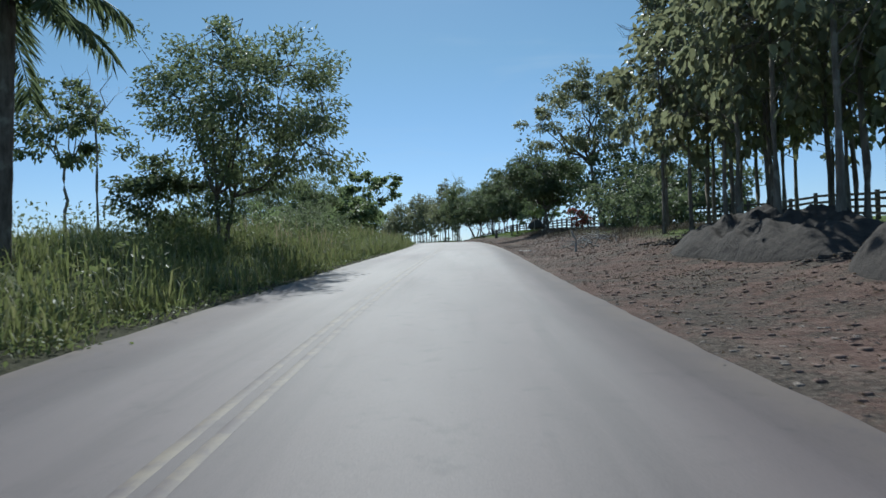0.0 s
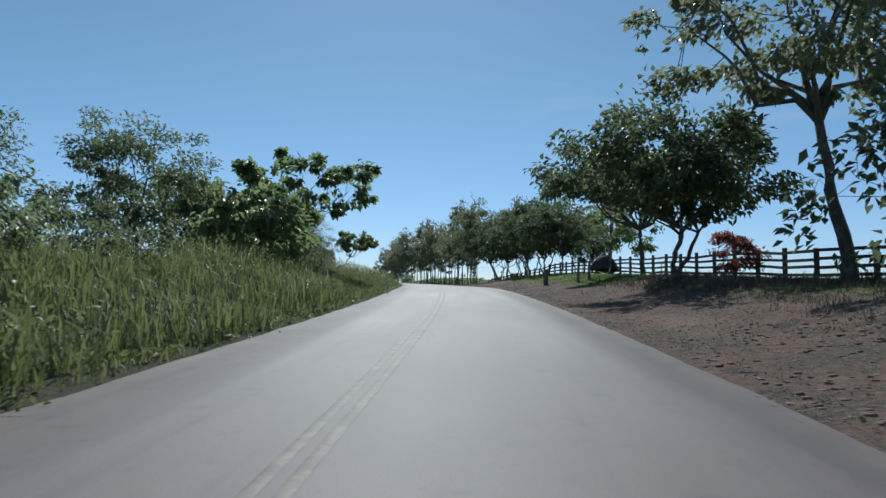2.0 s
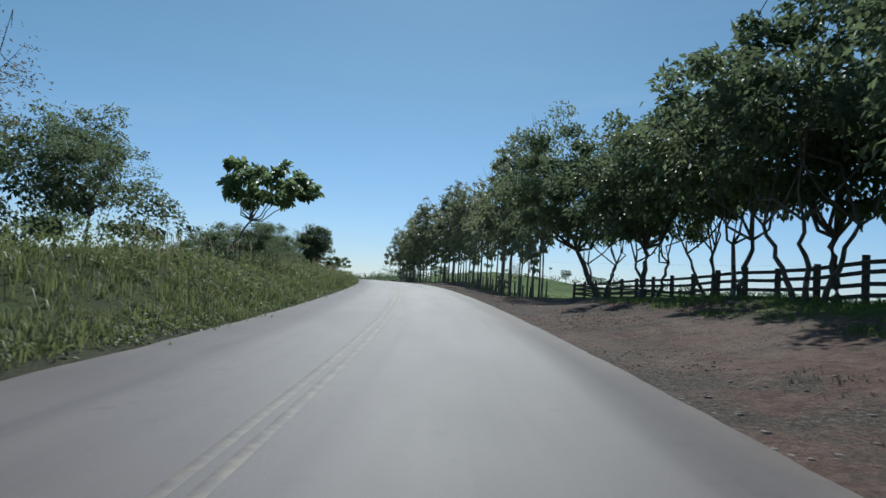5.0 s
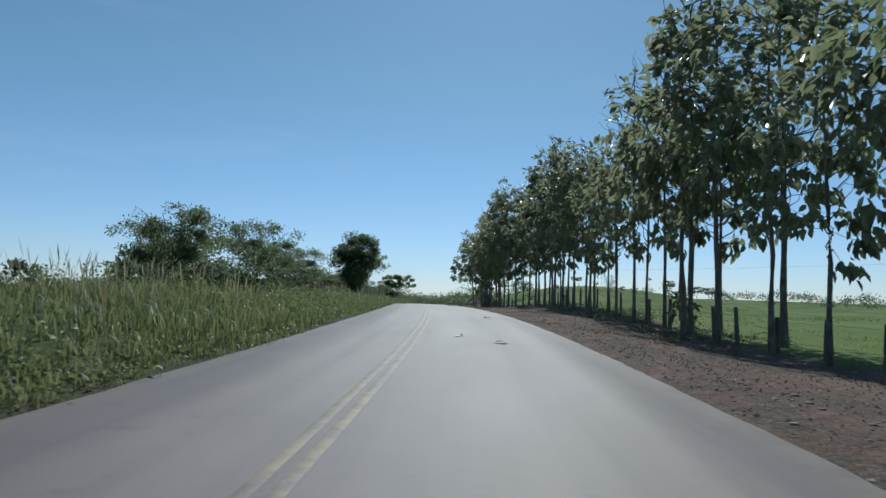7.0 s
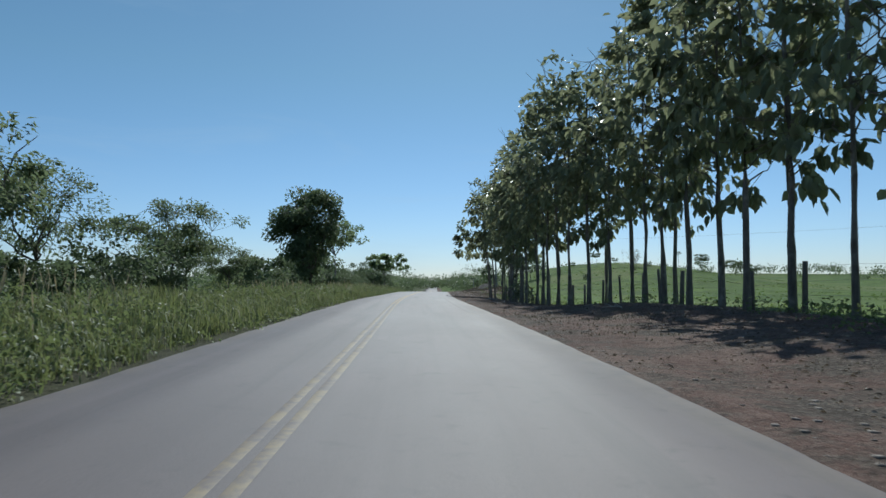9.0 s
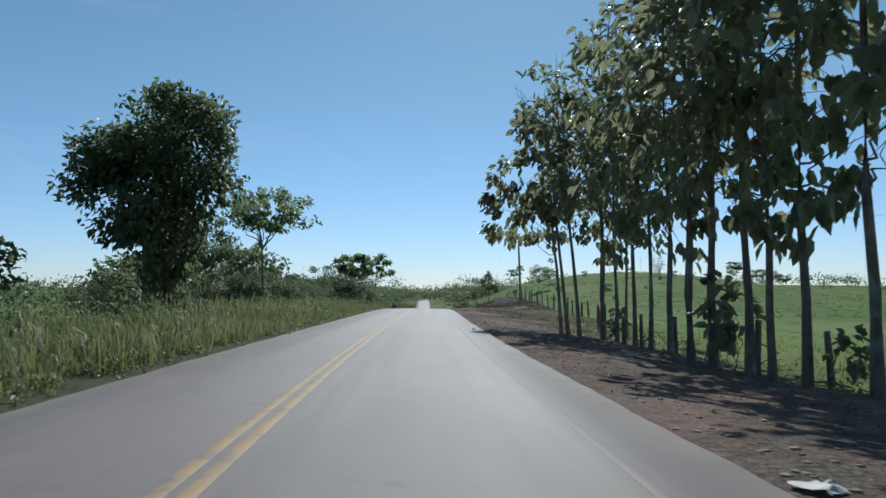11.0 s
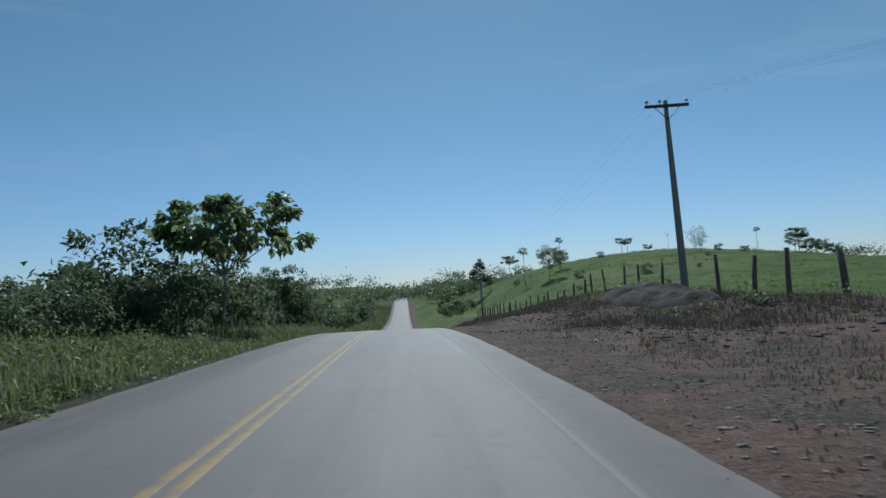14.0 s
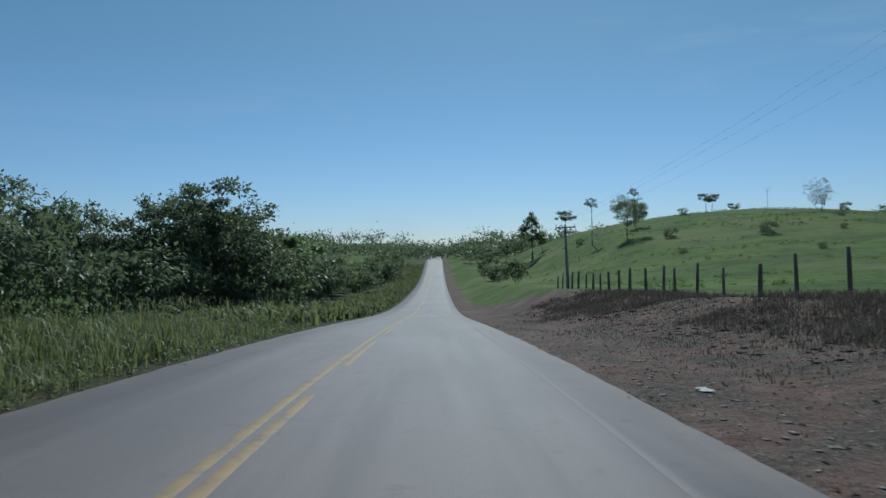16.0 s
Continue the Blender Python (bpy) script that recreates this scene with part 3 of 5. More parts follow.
spots = [(10.4 + r.normal() * 0.15, y) for y in (149.5, 150.9, 153.7, 157.8, 162.4, 164.4, 165.7, 168.1, 170.4, 172.4, 175.2, 177.0, 178.1, 182.7, 184.0, 187.3, 188.7, 191.9, 193.9, 196.3, 198.3)]
y = 200.6
while y < 220.5:
    shift = 2.4 * float(smooth_step(196, 222, y))
    spots.append((10.4 - shift + r.normal() * 0.2, y))
    y += r.uniform(1.7, 2.7)
# a second, looser row behind
spots += [(12.6 - 2.2 * float(smooth_step(196, 222, y)) + r.normal() * 0.4, y) for y in (161.0, 167.0, 173.0, 190.5, 195.0, 199.5, 204.0, 208.0, 214.0)]
spots += [(8.0 + r.normal() * 0.15, y) for y in (221.4, 223.4, 224.9, 226.2, 227.8, 229.0, 230.6, 232.6, 234.9, 236.2)] + [(7.9, 238.3), (9.6, 240.9)]
put(make_tree("teak_tree", "open-crowned teak with long limbs over the road", seeded(99), 11.4, 3.6, (3.4, 3.0, 4.1), M_TEAK_LEAF, 900, M_TEAK_BARK, 0.085, limbs=22, clumps=54, clump=0.34,
              size=(0.42, 0.27), lean=(-0.8, 0), column=True, group="teak row", droop=0.6, squash=0.8, wide=True), 6.9, 242.1)
for k, (x, y, tall) in enumerate(((7.05, 241.2, 12.0), (7.3, 240.0, 12.6))):
    put(make_tree("teak_tree", "tall leaning teak at the end of the plantation", seeded(97 + k), tall, 4.2, (2.4, 2.4, 4.0), M_TEAK_LEAF, 560, M_TEAK_BARK, 0.09, limbs=18, clumps=38, clump=0.34,
                  size=(0.42, 0.27), lean=(-1.0, 0), column=True, group="teak row", droop=0.6, squash=0.8, wide=True), x, y)
# big-leaved sprouts at the feet of some trunks
sprout = make_tree("bush", "young teak sprout with big drooping leaves", seeded(96), 2.6, 0.5, (0.8, 0.8, 1.2), M_TEAK_LEAF, 110, M_BARK, 0.03, limbs=6, clumps=16, clump=0.2, size=(0.4, 0.26), stems=2,
                   droop=0.5, category="bush", wide=True, group="teak sprouts")
put(sprout, 8.3, 227.5)
for k, (x, y, sc) in enumerate(((8.1, 236.8, 0.55), (10.7, 166.3, 0.75), (8.4, 223.0, 0.5))):
    again(sprout, x, y, 70 * k, sc)
# the small grove at the beginning of the road
for i in range(32):
    spots.append((8.9 + (i % 4) * 2.3 + r.normal() * 0.35, 15.5 + (i // 4) * 2.3 + r.normal() * 0.45))
for i, (x, y) in enumerate(spots):
    sc = r.uniform(0.92, 1.06)
    if y < 40:
        sc *= 0.86
    if 155 < y < 200:
        sc *= 0.96 if 174 < y < 185 else 1.17
    if i < 6:
        put(teaks[(3, 5, 1, 4, 0, 2)[i]], x, y, r.uniform(0, 360), sc * (0.86 if i in (2, 3) else 1.0))
    else:
        again(teaks[2 if 238 < y < 239 else (3, 5)[i % 2] if 166 < y < 181 or y > 231 else (0, 1, 2, 4)[int(r.integers(4))] if y > 200 or y < 40 else (1, 3, 5, 1)[int(r.integers(4))] if y > 181 else int(r.integers(6))], x, y, r.uniform(0, 360), sc)


def palm(x, y, tall, r, label, leaf, rise=0.0):
    """A palm: ringed stem and arching fronds, each with its leaflets."""
    tree = tagged(new("palm_tree"), label, "palm")
    t = Tubes()
    t.add([(0.02 * i, 0, tall * i / 14 - 0.2) for i in range(15)], [0.19 - 0.004 * i + 0.012 * (i % 2) for i in range(15)], 9)
    t.mesh("trunk", M_BARK, tree)
    for k in range(17):
        a, lift, long = 6.283 * k / 17 * 2.6, r.uniform(-0.3, 1.0) + rise, r.uniform(2.6, 3.5)
        mid = Tubes()
        pts = []
        for i in range(9):
            s = i / 8
            out = long * s * (0.9 - 0.15 * s)
            pts.append(Vector((math.cos(a) * out, math.sin(a) * out, tall + lift * long * s * 0.9 - 2.0 * s * s * (0.6 + 0.5 * lift))))
        mid.add(pts, [0.035 - 0.0035 * i for i in range(9)], 4)
        roots, ways = [], []
        side = Vector((-math.sin(a), math.cos(a), 0))
        for i in range(46):
            s = 0.12 + 0.88 * i / 46
            j = min(7, int(s * 8))
            p = pts[j].lerp(pts[j + 1], s * 8 - j)
            for sg in (-1, 1):
                roots.append(tuple(p))
                ways.append(tuple(side * sg + (pts[j + 1] - pts[j]).normalized() * 0.6 + Vector((0, 0, -0.5))))
        frond = mid.mesh("frond", leaf, tree)
        fringe = new("frond_fringe", leaf_mesh("frond_fringe", np.array(roots), 0.62, 0.055, leaf, r, 0.2, np.array(ways), 0.25))
        tagged(fringe, kind="stuff")
        fringe.parent = frond
    return put(tree, x, y)


palm(-9.1, 13.5, 5.5, seeded(5), "tall palm with dark arching feathery fronds", M_DARK_LEAF)
palm(14.2, 99.2, 5.5, seeded(6), "green palm with drooping fronds by the fence, paled as if backlit", M_PALM, 0.25)

# left side, from the start
put(make_tree("tree", "broad green tree with fine leaves and forked trunk", seeded(1), 8.7, 2.2, (3.9, 4.0, 3.6), M_FINE_LEAF, 16000, M_BARK, 0.15,
              limbs=10, clumps=170, clump=0.55, size=(0.2, 0.095), stems=2, bottom=0.0, lean=(1.1, 0)), -8.6, 24.8)
put(make_tree("bush", "dense dark roadside bush under a tree", seeded(2), 4.4, 0.8, (2.6, 2.6, 2.0), M_DARK_LEAF, 3600, M_BARK, 0.08, limbs=6, clumps=50, clump=0.5,
              size=(0.3, 0.16), stems=3, category="bush"), -11.9, 27.0, 0, 0.78)
put(make_tree("tree", "tall thin tree with sparse leaves", seeded(3), 7.6, 3.5, (2.3, 2.3, 2.0), M_FINE_LEAF, 2000, M_PALE, 0.1, limbs=6, clumps=40, clump=0.42,
              size=(0.3, 0.16)), -17.6, 30.0, 0, 0.95)
snag = make_tree("tree", "dead leafless tree with a thin pale trunk", seeded(4), 8.8, 6.2, (1.8, 1.8, 1.3), M_DRY_LEAF, 40, M_PALE, 0.08, limbs=6, clumps=26, clump=0.2, size=(0.1, 0.05))
put(snag, -15.9, 29.5, 0, 0.9)
cec = []
for k, (tall, wide, lean) in enumerate(((8.3, 5.0, (1.7, 0)), (6.0, 3.2, (2.5, -0.4)), (7.7, 4.2, (0.2, 0)), (6.6, 3.2, (0, 0)))):
    cec.append(make_tree("cecropia_tree", "slim pale-stemmed cecropia tree with big lobed leaves", seeded(20 + k), tall, tall * (0.42, 0.42, 0.42, 0.66)[k], (wide, wide, tall * (0.32, 0.2, 0.24, 0.15)[k]),
                         M_CEC_LEAF, (2600, 1700, 2700, 1300)[k], M_PALE, 0.1, limbs=11, clumps=(46, 46, 56, 32)[k], clump=0.42, size=(0.44, 0.3), lean=lean, droop=0.6, squash=0.55, wide=True))
put(cec[0], -12.4, 84.5, 0)
put(cec[1], -12.8, 135.5, 0)
put(cec[2], -9.6, 300.5, 0)
put(cec[3], -15.6, 102.3, 0)
again(cec[3], -17.0, 78.0, 120, 0.85)
again(cec[0], -15.5, 82.0, 200, 0.7)
again(cec[2], -13.0, 356.0, 60, 0.85)
wispy = make_tree("tree", "nearly bare wispy tree with pale upright limbs", seeded(31), 8.8, 1.4, (3.8, 3.8, 3.6), M_DRY_LEAF, 5200, M_PALE, 0.17, limbs=24, clumps=170, clump=0.5,
              size=(0.14, 0.06), stems=3)
put(wispy, -16.3, 112.0)
mim = make_tree("tree", "feathery fine-leaved tree among roadside shrubs", seeded(32), 7.6, 2.2, (3.2, 3.2, 2.6), M_FINE_LEAF, 5600, M_BARK, 0.13, limbs=8, clumps=80, clump=0.55,
                size=(0.24, 0.11))
put(mim, -14.5, 66.0, 0, 0.86)
again(mim, -16.5, 58.0, 120, 0.7)
again(mim, -15.5, 50.0, 310, 0.6)
again(mim, -14.4, 121.0, 40, 0.66)
again(mim, -18.0, 125.0, 200, 0.9)
dome = make_tree("tree", "spreading flat-topped tree above the shrubs", seeded(33), 8.6, 2.8, (4.6, 4.6, 2.9), M_FINE_LEAF, 5800, M_BARK, 0.17, limbs=9, clumps=100, clump=0.68,
                 size=(0.3, 0.15), bottom=0.15, lobes=10)
put(dome, -17.3, 190.0, 20, 0.84)
again(mim, -17.0, 195.5, 70, 0.8)
for x, y, turn, sc in ((-17.0, 168.0, 130, 0.66), (-21.0, 178.0, 250, 0.74), (-17.0, 211.0, 70, 0.76), (-14.6, 216.0, 200, 0.42), (-20.0, 221.0, 10, 0.66), (-27.0, 190.0, 10, 0.7)):
    again(dome, x, y, turn, sc)
put(make_tree("tree", "tall dark vine-covered tree with dense crown", seeded(34), 12.2, 2.4, (3.8, 3.9, 5.3), M_DARK_LEAF, 14500, M_BARK, 0.3, limbs=14, clumps=86, clump=0.85,
              size=(0.36, 0.22), squash=0.9, lobes=11), -12.7, 238.8, 20)
put(make_tree("tree", "light green feathery tree with spreading limbs", seeded(35), 6.2, 2.4, (3.0, 3.0, 1.9), M_FINE_LEAF, 4500, M_PALE, 0.12, limbs=9, clumps=60, clump=0.5,
              size=(0.24, 0.11)), -16.4, 252.5)
umb = make_tree("tree", "umbrella-shaped tree on a straight pale trunk", seeded(36), 9.4, 4.7, (3.8, 3.6, 1.9), M_CEC_LEAF, 2700, M_PALE, 0.14, limbs=9, clumps=50, clump=0.5,
                size=(0.36, 0.22), bottom=0.2)
put(umb, -13.4, 259.5)

for x, y, turn, sc in ((-17.5, 350.0, 140, 0.95), (-15.5, 366.0, 200, 0.85), (-20.0, 372.0, 80, 0.95), (-14.5, 392.0, 300, 0.75), (-20.0, 330.0, 10, 0.8), (-18.0, 410.0, 50, 0.85), (-17.5, 318.0, 110, 0.62)):
    again(dome, x, y, turn, sc)

# right side, from the start
put(make_tree("tree", "tall open tree with a curved dark trunk", seeded(41), 15.6, 6.0, (5.6, 5.0, 4.8), M_TEAK_LEAF, 7500, M_BARK, 0.28, limbs=10, clumps=105, clump=0.62,
              size=(0.36, 0.2), lean=(-1.4, 0)), 13.6, 63.0)
put(make_tree("tree", "bare spreading tree with thin grey branches", seeded(46), 12.6, 4.6, (3.2, 3.2, 3.6), M_DRY_LEAF, 160, M_PALE, 0.13, limbs=12, clumps=64, clump=0.2, size=(0.14, 0.07)), 16.3, 59.0)
put(make_tree("tree", "broad shade tree with several low trunks", seeded(42), 7.9, 2.1, (5.0, 4.7, 2.9), M_DARK_LEAF, 10500, M_BARK, 0.2, lean=(0, 0), limbs=12, clumps=150, clump=0.68,
              size=(0.34, 0.19), stems=3, bottom=0.25), 8.6, 68.5)
put(make_tree("tree", "broad flat-crowned shade tree with one trunk", seeded(45), 8.6, 3.2, (5.5, 5.4, 2.2), M_DARK_LEAF, 11500, M_BARK, 0.2, limbs=12, clumps=130, clump=0.62,
              size=(0.32, 0.18), lean=(-0.2, 0), bottom=0.45, lobes=14), 11.8, 83.0)
put(make_tree("bush", "garden shrub with reddish leaves by the fence", seeded(43), 2.3, 0.5, (1.3, 1.3, 1.0), M_RED_LEAF, 2000, M_BARK, 0.05, limbs=6, clumps=30, clump=0.34,
              size=(0.2, 0.1), stems=3, category="bush"), 13.0, 72.0)
shade = []
for k in range(3):
    shade.append(make_tree("tree", "leafy shade tree with low forked trunk", seeded(50 + k), 9.2 + 0.7 * k, 2.4, (3.9, 3.9, 3.5), (M_DARK_LEAF, M_FINE_LEAF, M_DARK_LEAF)[k], 6000, M_BARK, 0.17,
                           limbs=9, clumps=100, clump=0.64, size=(0.33, 0.18), stems=(1, 2, 3)[k], bottom=0.1, group="shade trees by the fence"))
row = ((11.2, 104.4), (10.2, 107.2), (10.2, 114.5), (12.4, 117), (10.6, 120), (12.0, 124.5), (10.2, 128), (12.2, 132), (10.8, 137), (15.5, 109), (16, 115))
for i, (x, y) in enumerate(row):
    if i < 3:
        put(shade[i], x, y, 50 * i, (0.8, 0.78, 0.9)[i])
    else:
        again(shade[i % 3], x, y, 77 * i, (0.95, 0.88, 1.0, 0.92)[i % 4] * (0.82 if x > 15 else 1.0))
for k, x, y, sc in ((0, -13.4, 342.0, 0.9), (2, -17.2, 343.0, 0.76), (0, -21.5, 339.0, 0.74), (2, -16.0, 354.0, 0.68)):
    again(shade[k], x, y, 60 * k + 20 * x, sc, 0, "rounded dense tree at the edge of the woods")
put(make_tree("tree", "large feathery tree leaning over the fence", seeded(44), 12.6, 3.6, (5.4, 5.6, 4.7), M_FINE_LEAF, 12500, M_BARK, 0.24, limbs=12, clumps=170, clump=0.72,
              size=(0.3, 0.15), lean=(-2.8, -1.6), bottom=0.05), 13.0, 143.5)
sap = make_tree("tree", "young sparse tree with thin stem", seeded(60), 5.2, 1.8, (1.6, 1.6, 1.7), M_CEC_LEAF, 1100, M_PALE, 0.06, limbs=7, clumps=36, clump=0.34, size=(0.3, 0.16))
put(sap, 11.4, 89.4, 0, 1.08)
again(sap, 14.2, 90.6, 90, 0.95)
again(sap, 11.6, 98.6, 200, 0.6)

# shrubs along the verges
shrubs = []
for k in range(6):
    shrubs.append(make_tree("bush", "dense green roadside shrub", seeded(70 + k), 3.4 + 0.45 * k, 0.7, (2.2 + 0.3 * k, 2.3, 1.8 + 0.2 * k), (M_DARK_LEAF, M_FINE_LEAF, M_DARK_LEAF, M_CEC_LEAF, M_DARK_LEAF, M_FINE_LEAF)[k],
                            1250, M_BARK, 0.07, limbs=6, clumps=38, clump=0.6, size=(0.32, 0.185), stems=3, group="roadside shrubs", category="bush"))
for k in range(2):
    shrubs.append(make_tree("bush", "dense green shrub beyond the verge", seeded(170 + k), 4.2 + 0.8 * k, 0.7, (2.6, 2.4, 2.1), (M_DARK_LEAF, M_FINE_LEAF)[k],
                            900, M_BARK, 0.07, limbs=4, clumps=20, clump=0.85, size=(0.5, 0.3), stems=2, group="roadside shrubs", category="bush"))
r = seeded(77)
places = []
for y in np.arange(47, 80, 4.2):
    places.append((-13.2 - 4.0 * r.random(), y, 0.5 + 0.35 * r.random()))
for y in np.arange(31, 64, 3.0):
    places.append((-10.2 - 2.6 * r.random(), y, 0.4 + 0.2 * r.random()))
for y in np.arange(92, 130, 4.0):
    places.append((-14.8 - 5 * r.random(), y, 0.55 + 0.4 * r.random()))
for y in np.arange(150, 244, 4.4):
    places.append((-16.0 - 6 * r.random(), y, 0.35 + 0.35 * r.random()))
for y in np.arange(246, 345, 2.8):
    places.append((-12.4 - 3.6 * r.random(), y, (0.46 if y < 298 else 0.5) + (0.26 if y < 298 else 0.7) * r.random() ** 1.3))
for y in np.arange(251, 300, 2.6):
    places.append((-13.2 - 1.6 * r.random(), y, 0.52 + 0.2 * r.random()))
for y in np.arange(345, 560, 5.0):
    places.append((-12.5 - 8.0 * r.random(), y, 0.6 + 0.8 * r.random()))
for y in np.arange(256, 420, 6.0):
    places.append((-18.0 - 8.0 * r.random(), y, 1.0 + 0.3 * r.random()))
for y in np.arange(35, 51, 3.2):
    places.append((9.4 + 5.0 * r.random(), y, 0.62 + 0.24 * r.random()))
for y in np.arange(400, 560, 12.0):
    places.append((9.5 + 12.0 * r.random(), y, 0.35 + 0.4 * r.random()))
for i, (x, y, sc) in enumerate(places):
    far = y > 352 or (x < -16.5 and y > 140)
    if i < 8:
        put(shrubs[i], x, y, 60 * i, sc)
    else:
        again(shrubs[int(r.integers(6, 8)) if far else (1, 3, 5)[int(r.integers(3))] if 30 < y < 84 and x < 0 else (0, 2, 4)[int(r.integers(3))] if y > 245 or x > 0 else int(r.integers(6))], x, y, r.uniform(0, 360), sc)

# the first six take the darker leaf in place of the shade on them
for i, (x, y, sc) in enumerate(((-11.2, 297.0, 0.95), (-12.6, 302.5, 1.15), (-11.0, 306.0, 1.0), (-13.5, 309.5, 1.2), (-11.8, 313.0, 0.95), (-14.0, 296.0, 1.1),
                                (-16.0, 171.0, 0.85), (-17.8, 175.0, 0.95), (-15.6, 180.5, 0.8), (-18.4, 184.0, 0.95), (-16.2, 187.0, 0.85), (-15.4, 199.0, 0.75), (-17.6, 203.0, 0.85), (-15.8, 207.0, 0.7),
                                (-14.4, 88.5, 0.5), (-15.8, 93.0, 0.6), (-14.6, 97.0, 0.5), (-16.8, 103.0, 0.62), (-15.2, 111.0, 0.5), (-16.0, 115.5, 0.55))):
    again(shrubs[(0, 2, 4)[i % 3]], x, y, 70 * i, sc, 0, "dense roadside shrub in the darker leaf")

for i, (x, y, sc) in enumerate(((13.2, 57.5, 1.3), (15.4, 53.5, 1.35), (17.6, 57.0, 1.4), (14.6, 49.5, 1.15), (17.8, 50.5, 1.3), (20.5, 53.0, 1.4), (12.4, 53.0, 1.0))):
    again(shrubs[(4, 2)[i % 2]], x, y, 50 * i, sc, 0, "tall dark bush at the foot of the trees")

broad = make_tree("bush", "bright broad-leaved bush beside the tall grass", seeded(176), 4.6, 0.6, (2.7, 2.7, 2.2), M_CEC_LEAF, 2200, M_PALE, 0.05, limbs=7, clumps=44, clump=0.42, size=(0.36, 0.24), stems=3,
                  droop=0.5, category="bush", wide=True)
put(broad, -10.6, 69.0)
again(broad, -11.6, 73.0, 120, 1.0)
again(broad, -12.8, 77.0, 30, 0.8)

# lone trees on the pasture hill
lone = make_tree("tree", "lone tall pasture tree with small flat crown", seeded(80), 8.0, 5.0, (3.4, 3.4, 1.7), M_DARK_LEAF, 1500, M_PALE, 0.16, limbs=7, clumps=30, clump=0.6, size=(0.42, 0.25), group="hill trees")
tier = make_tree("tree", "lone tall tree with tiered dark crown", seeded(81), 10.0, 3.5, (2.7, 2.7, 3.4), M_DARK_LEAF, 2200, M_BARK, 0.2, limbs=10, clumps=40, clump=0.65, size=(0.42, 0.25), column=True, group="hill trees")
spindle = make_tree("tree", "thin tall pasture tree with a tiny crown", seeded(82), 12.0, 9.6, (1.5, 1.5, 1.4), M_DARK_LEAF, 420, M_PALE, 0.14, limbs=6, clumps=18, clump=0.4, size=(0.36, 0.2), group="hill trees")
put(lone, 80.6, 510.0, 0, 0.7)
put(tier, 27.8, 493.5, 0, 1.3)
put(spindle, 36.8, 460.8, 0, 0.9)
again(wispy, 88.5, 468.0, 40, 0.85, 0, "nearly bare spreading tree on the pasture hill")
for x, y, sc in ((85.0, 513, 0.68), (98.5, 530.7, 0.6), (43.5, 519, 1.0), (118, 470, 0.9), (150, 520, 1.1), (160, 530, 1.2), (170, 540, 1.1)):
    again(lone, x - 0.007 * (y - 300), y, 40 * x, sc)
for x, y, sc in ((41.8, 451.0, 1.2), (49, 470, 0.85), (117, 472, 0.8)):
    again(mim, x, y, 50 * x, sc, 0, "feathery tree standing alone on the pasture hill")
again(snag, 92.6, 500.0, 30, 0.75, 0, "bare leafless tree on the pasture hill")
for x, y, sc in ((33, 500, 0.55), (26, 530, 0.6)):
    again(tier, x - 0.007 * (y - 300), y, 40 * x, sc)
for x, y, sc in ((53, 480, 0.8), (112, 480, 0.6)):
    again(spindle, x - 0.007 * (y - 300), y, 40 * x, sc)
for x, y, sc in ((67, 490, 0.62), (47, 440, 0.65), (60, 430, 0.75), (95, 470, 0.6), (98, 462, 0.5), (36, 470, 0.5), (72, 430, 0.3), (55, 405, 0.3), (84, 452, 0.35), (40, 415, 0.3)):
    again(shrubs[0], x, y, 30 * x, sc, 0, "single dark bush on the pasture hill")

# ---- far woods ----
def far_woods(name, label, spots, r, tall, leaf=0.17, n=70):
    cs = []
    for x, y in spots:
        h = tall * r.uniform(0.7, 1.25)
        p = r.normal(size=(n, 3)) * (h * 0.34, h * 0.34, h * 0.2) + (x, y, float(ground_z(x, y)) + h * 0.55)
        cs.append(p)
    cs = np.concatenate(cs)
    ob = new(name, leaf_mesh(name, cs + np.stack([bend(cs[:, 1]), 0 * cs[:, 1], 0 * cs[:, 1]], 1), tall * leaf, tall * leaf * 0.75, M_DARK_LEAF, r, 0.1))
    return tagged(ob, label, "woods", kind="stuff")


r = seeded(90)
far_woods("far_woods", "distant dark tree line across the plain", [(x, 900 + 60 * r.normal() - 0.25 * abs(x)) for x in np.arange(-900, 1300, 7)], r, 11)
far_woods("far_woods", "wooded rise beyond the end of the road", [(r.uniform(-160, 90), r.uniform(600, 760)) for _ in range(330)], r, 8)
far_woods("far_woods", "woodland behind the roadside shrubs", [(r.uniform(-120, -34), y) for y in np.arange(290, 560, 0.9)], r, 7, 0.12, 80)
far_woods("far_woods", "tree line at the edge of the pasture", [(r.uniform(250, 420), y) for y in np.arange(150, 700, 4)], r, 8)
far_woods("far_woods", "trees beside the far end of the road", [(r.uniform(12, 34), y) for y in np.arange(545, 640, 1.6)], r, 6)

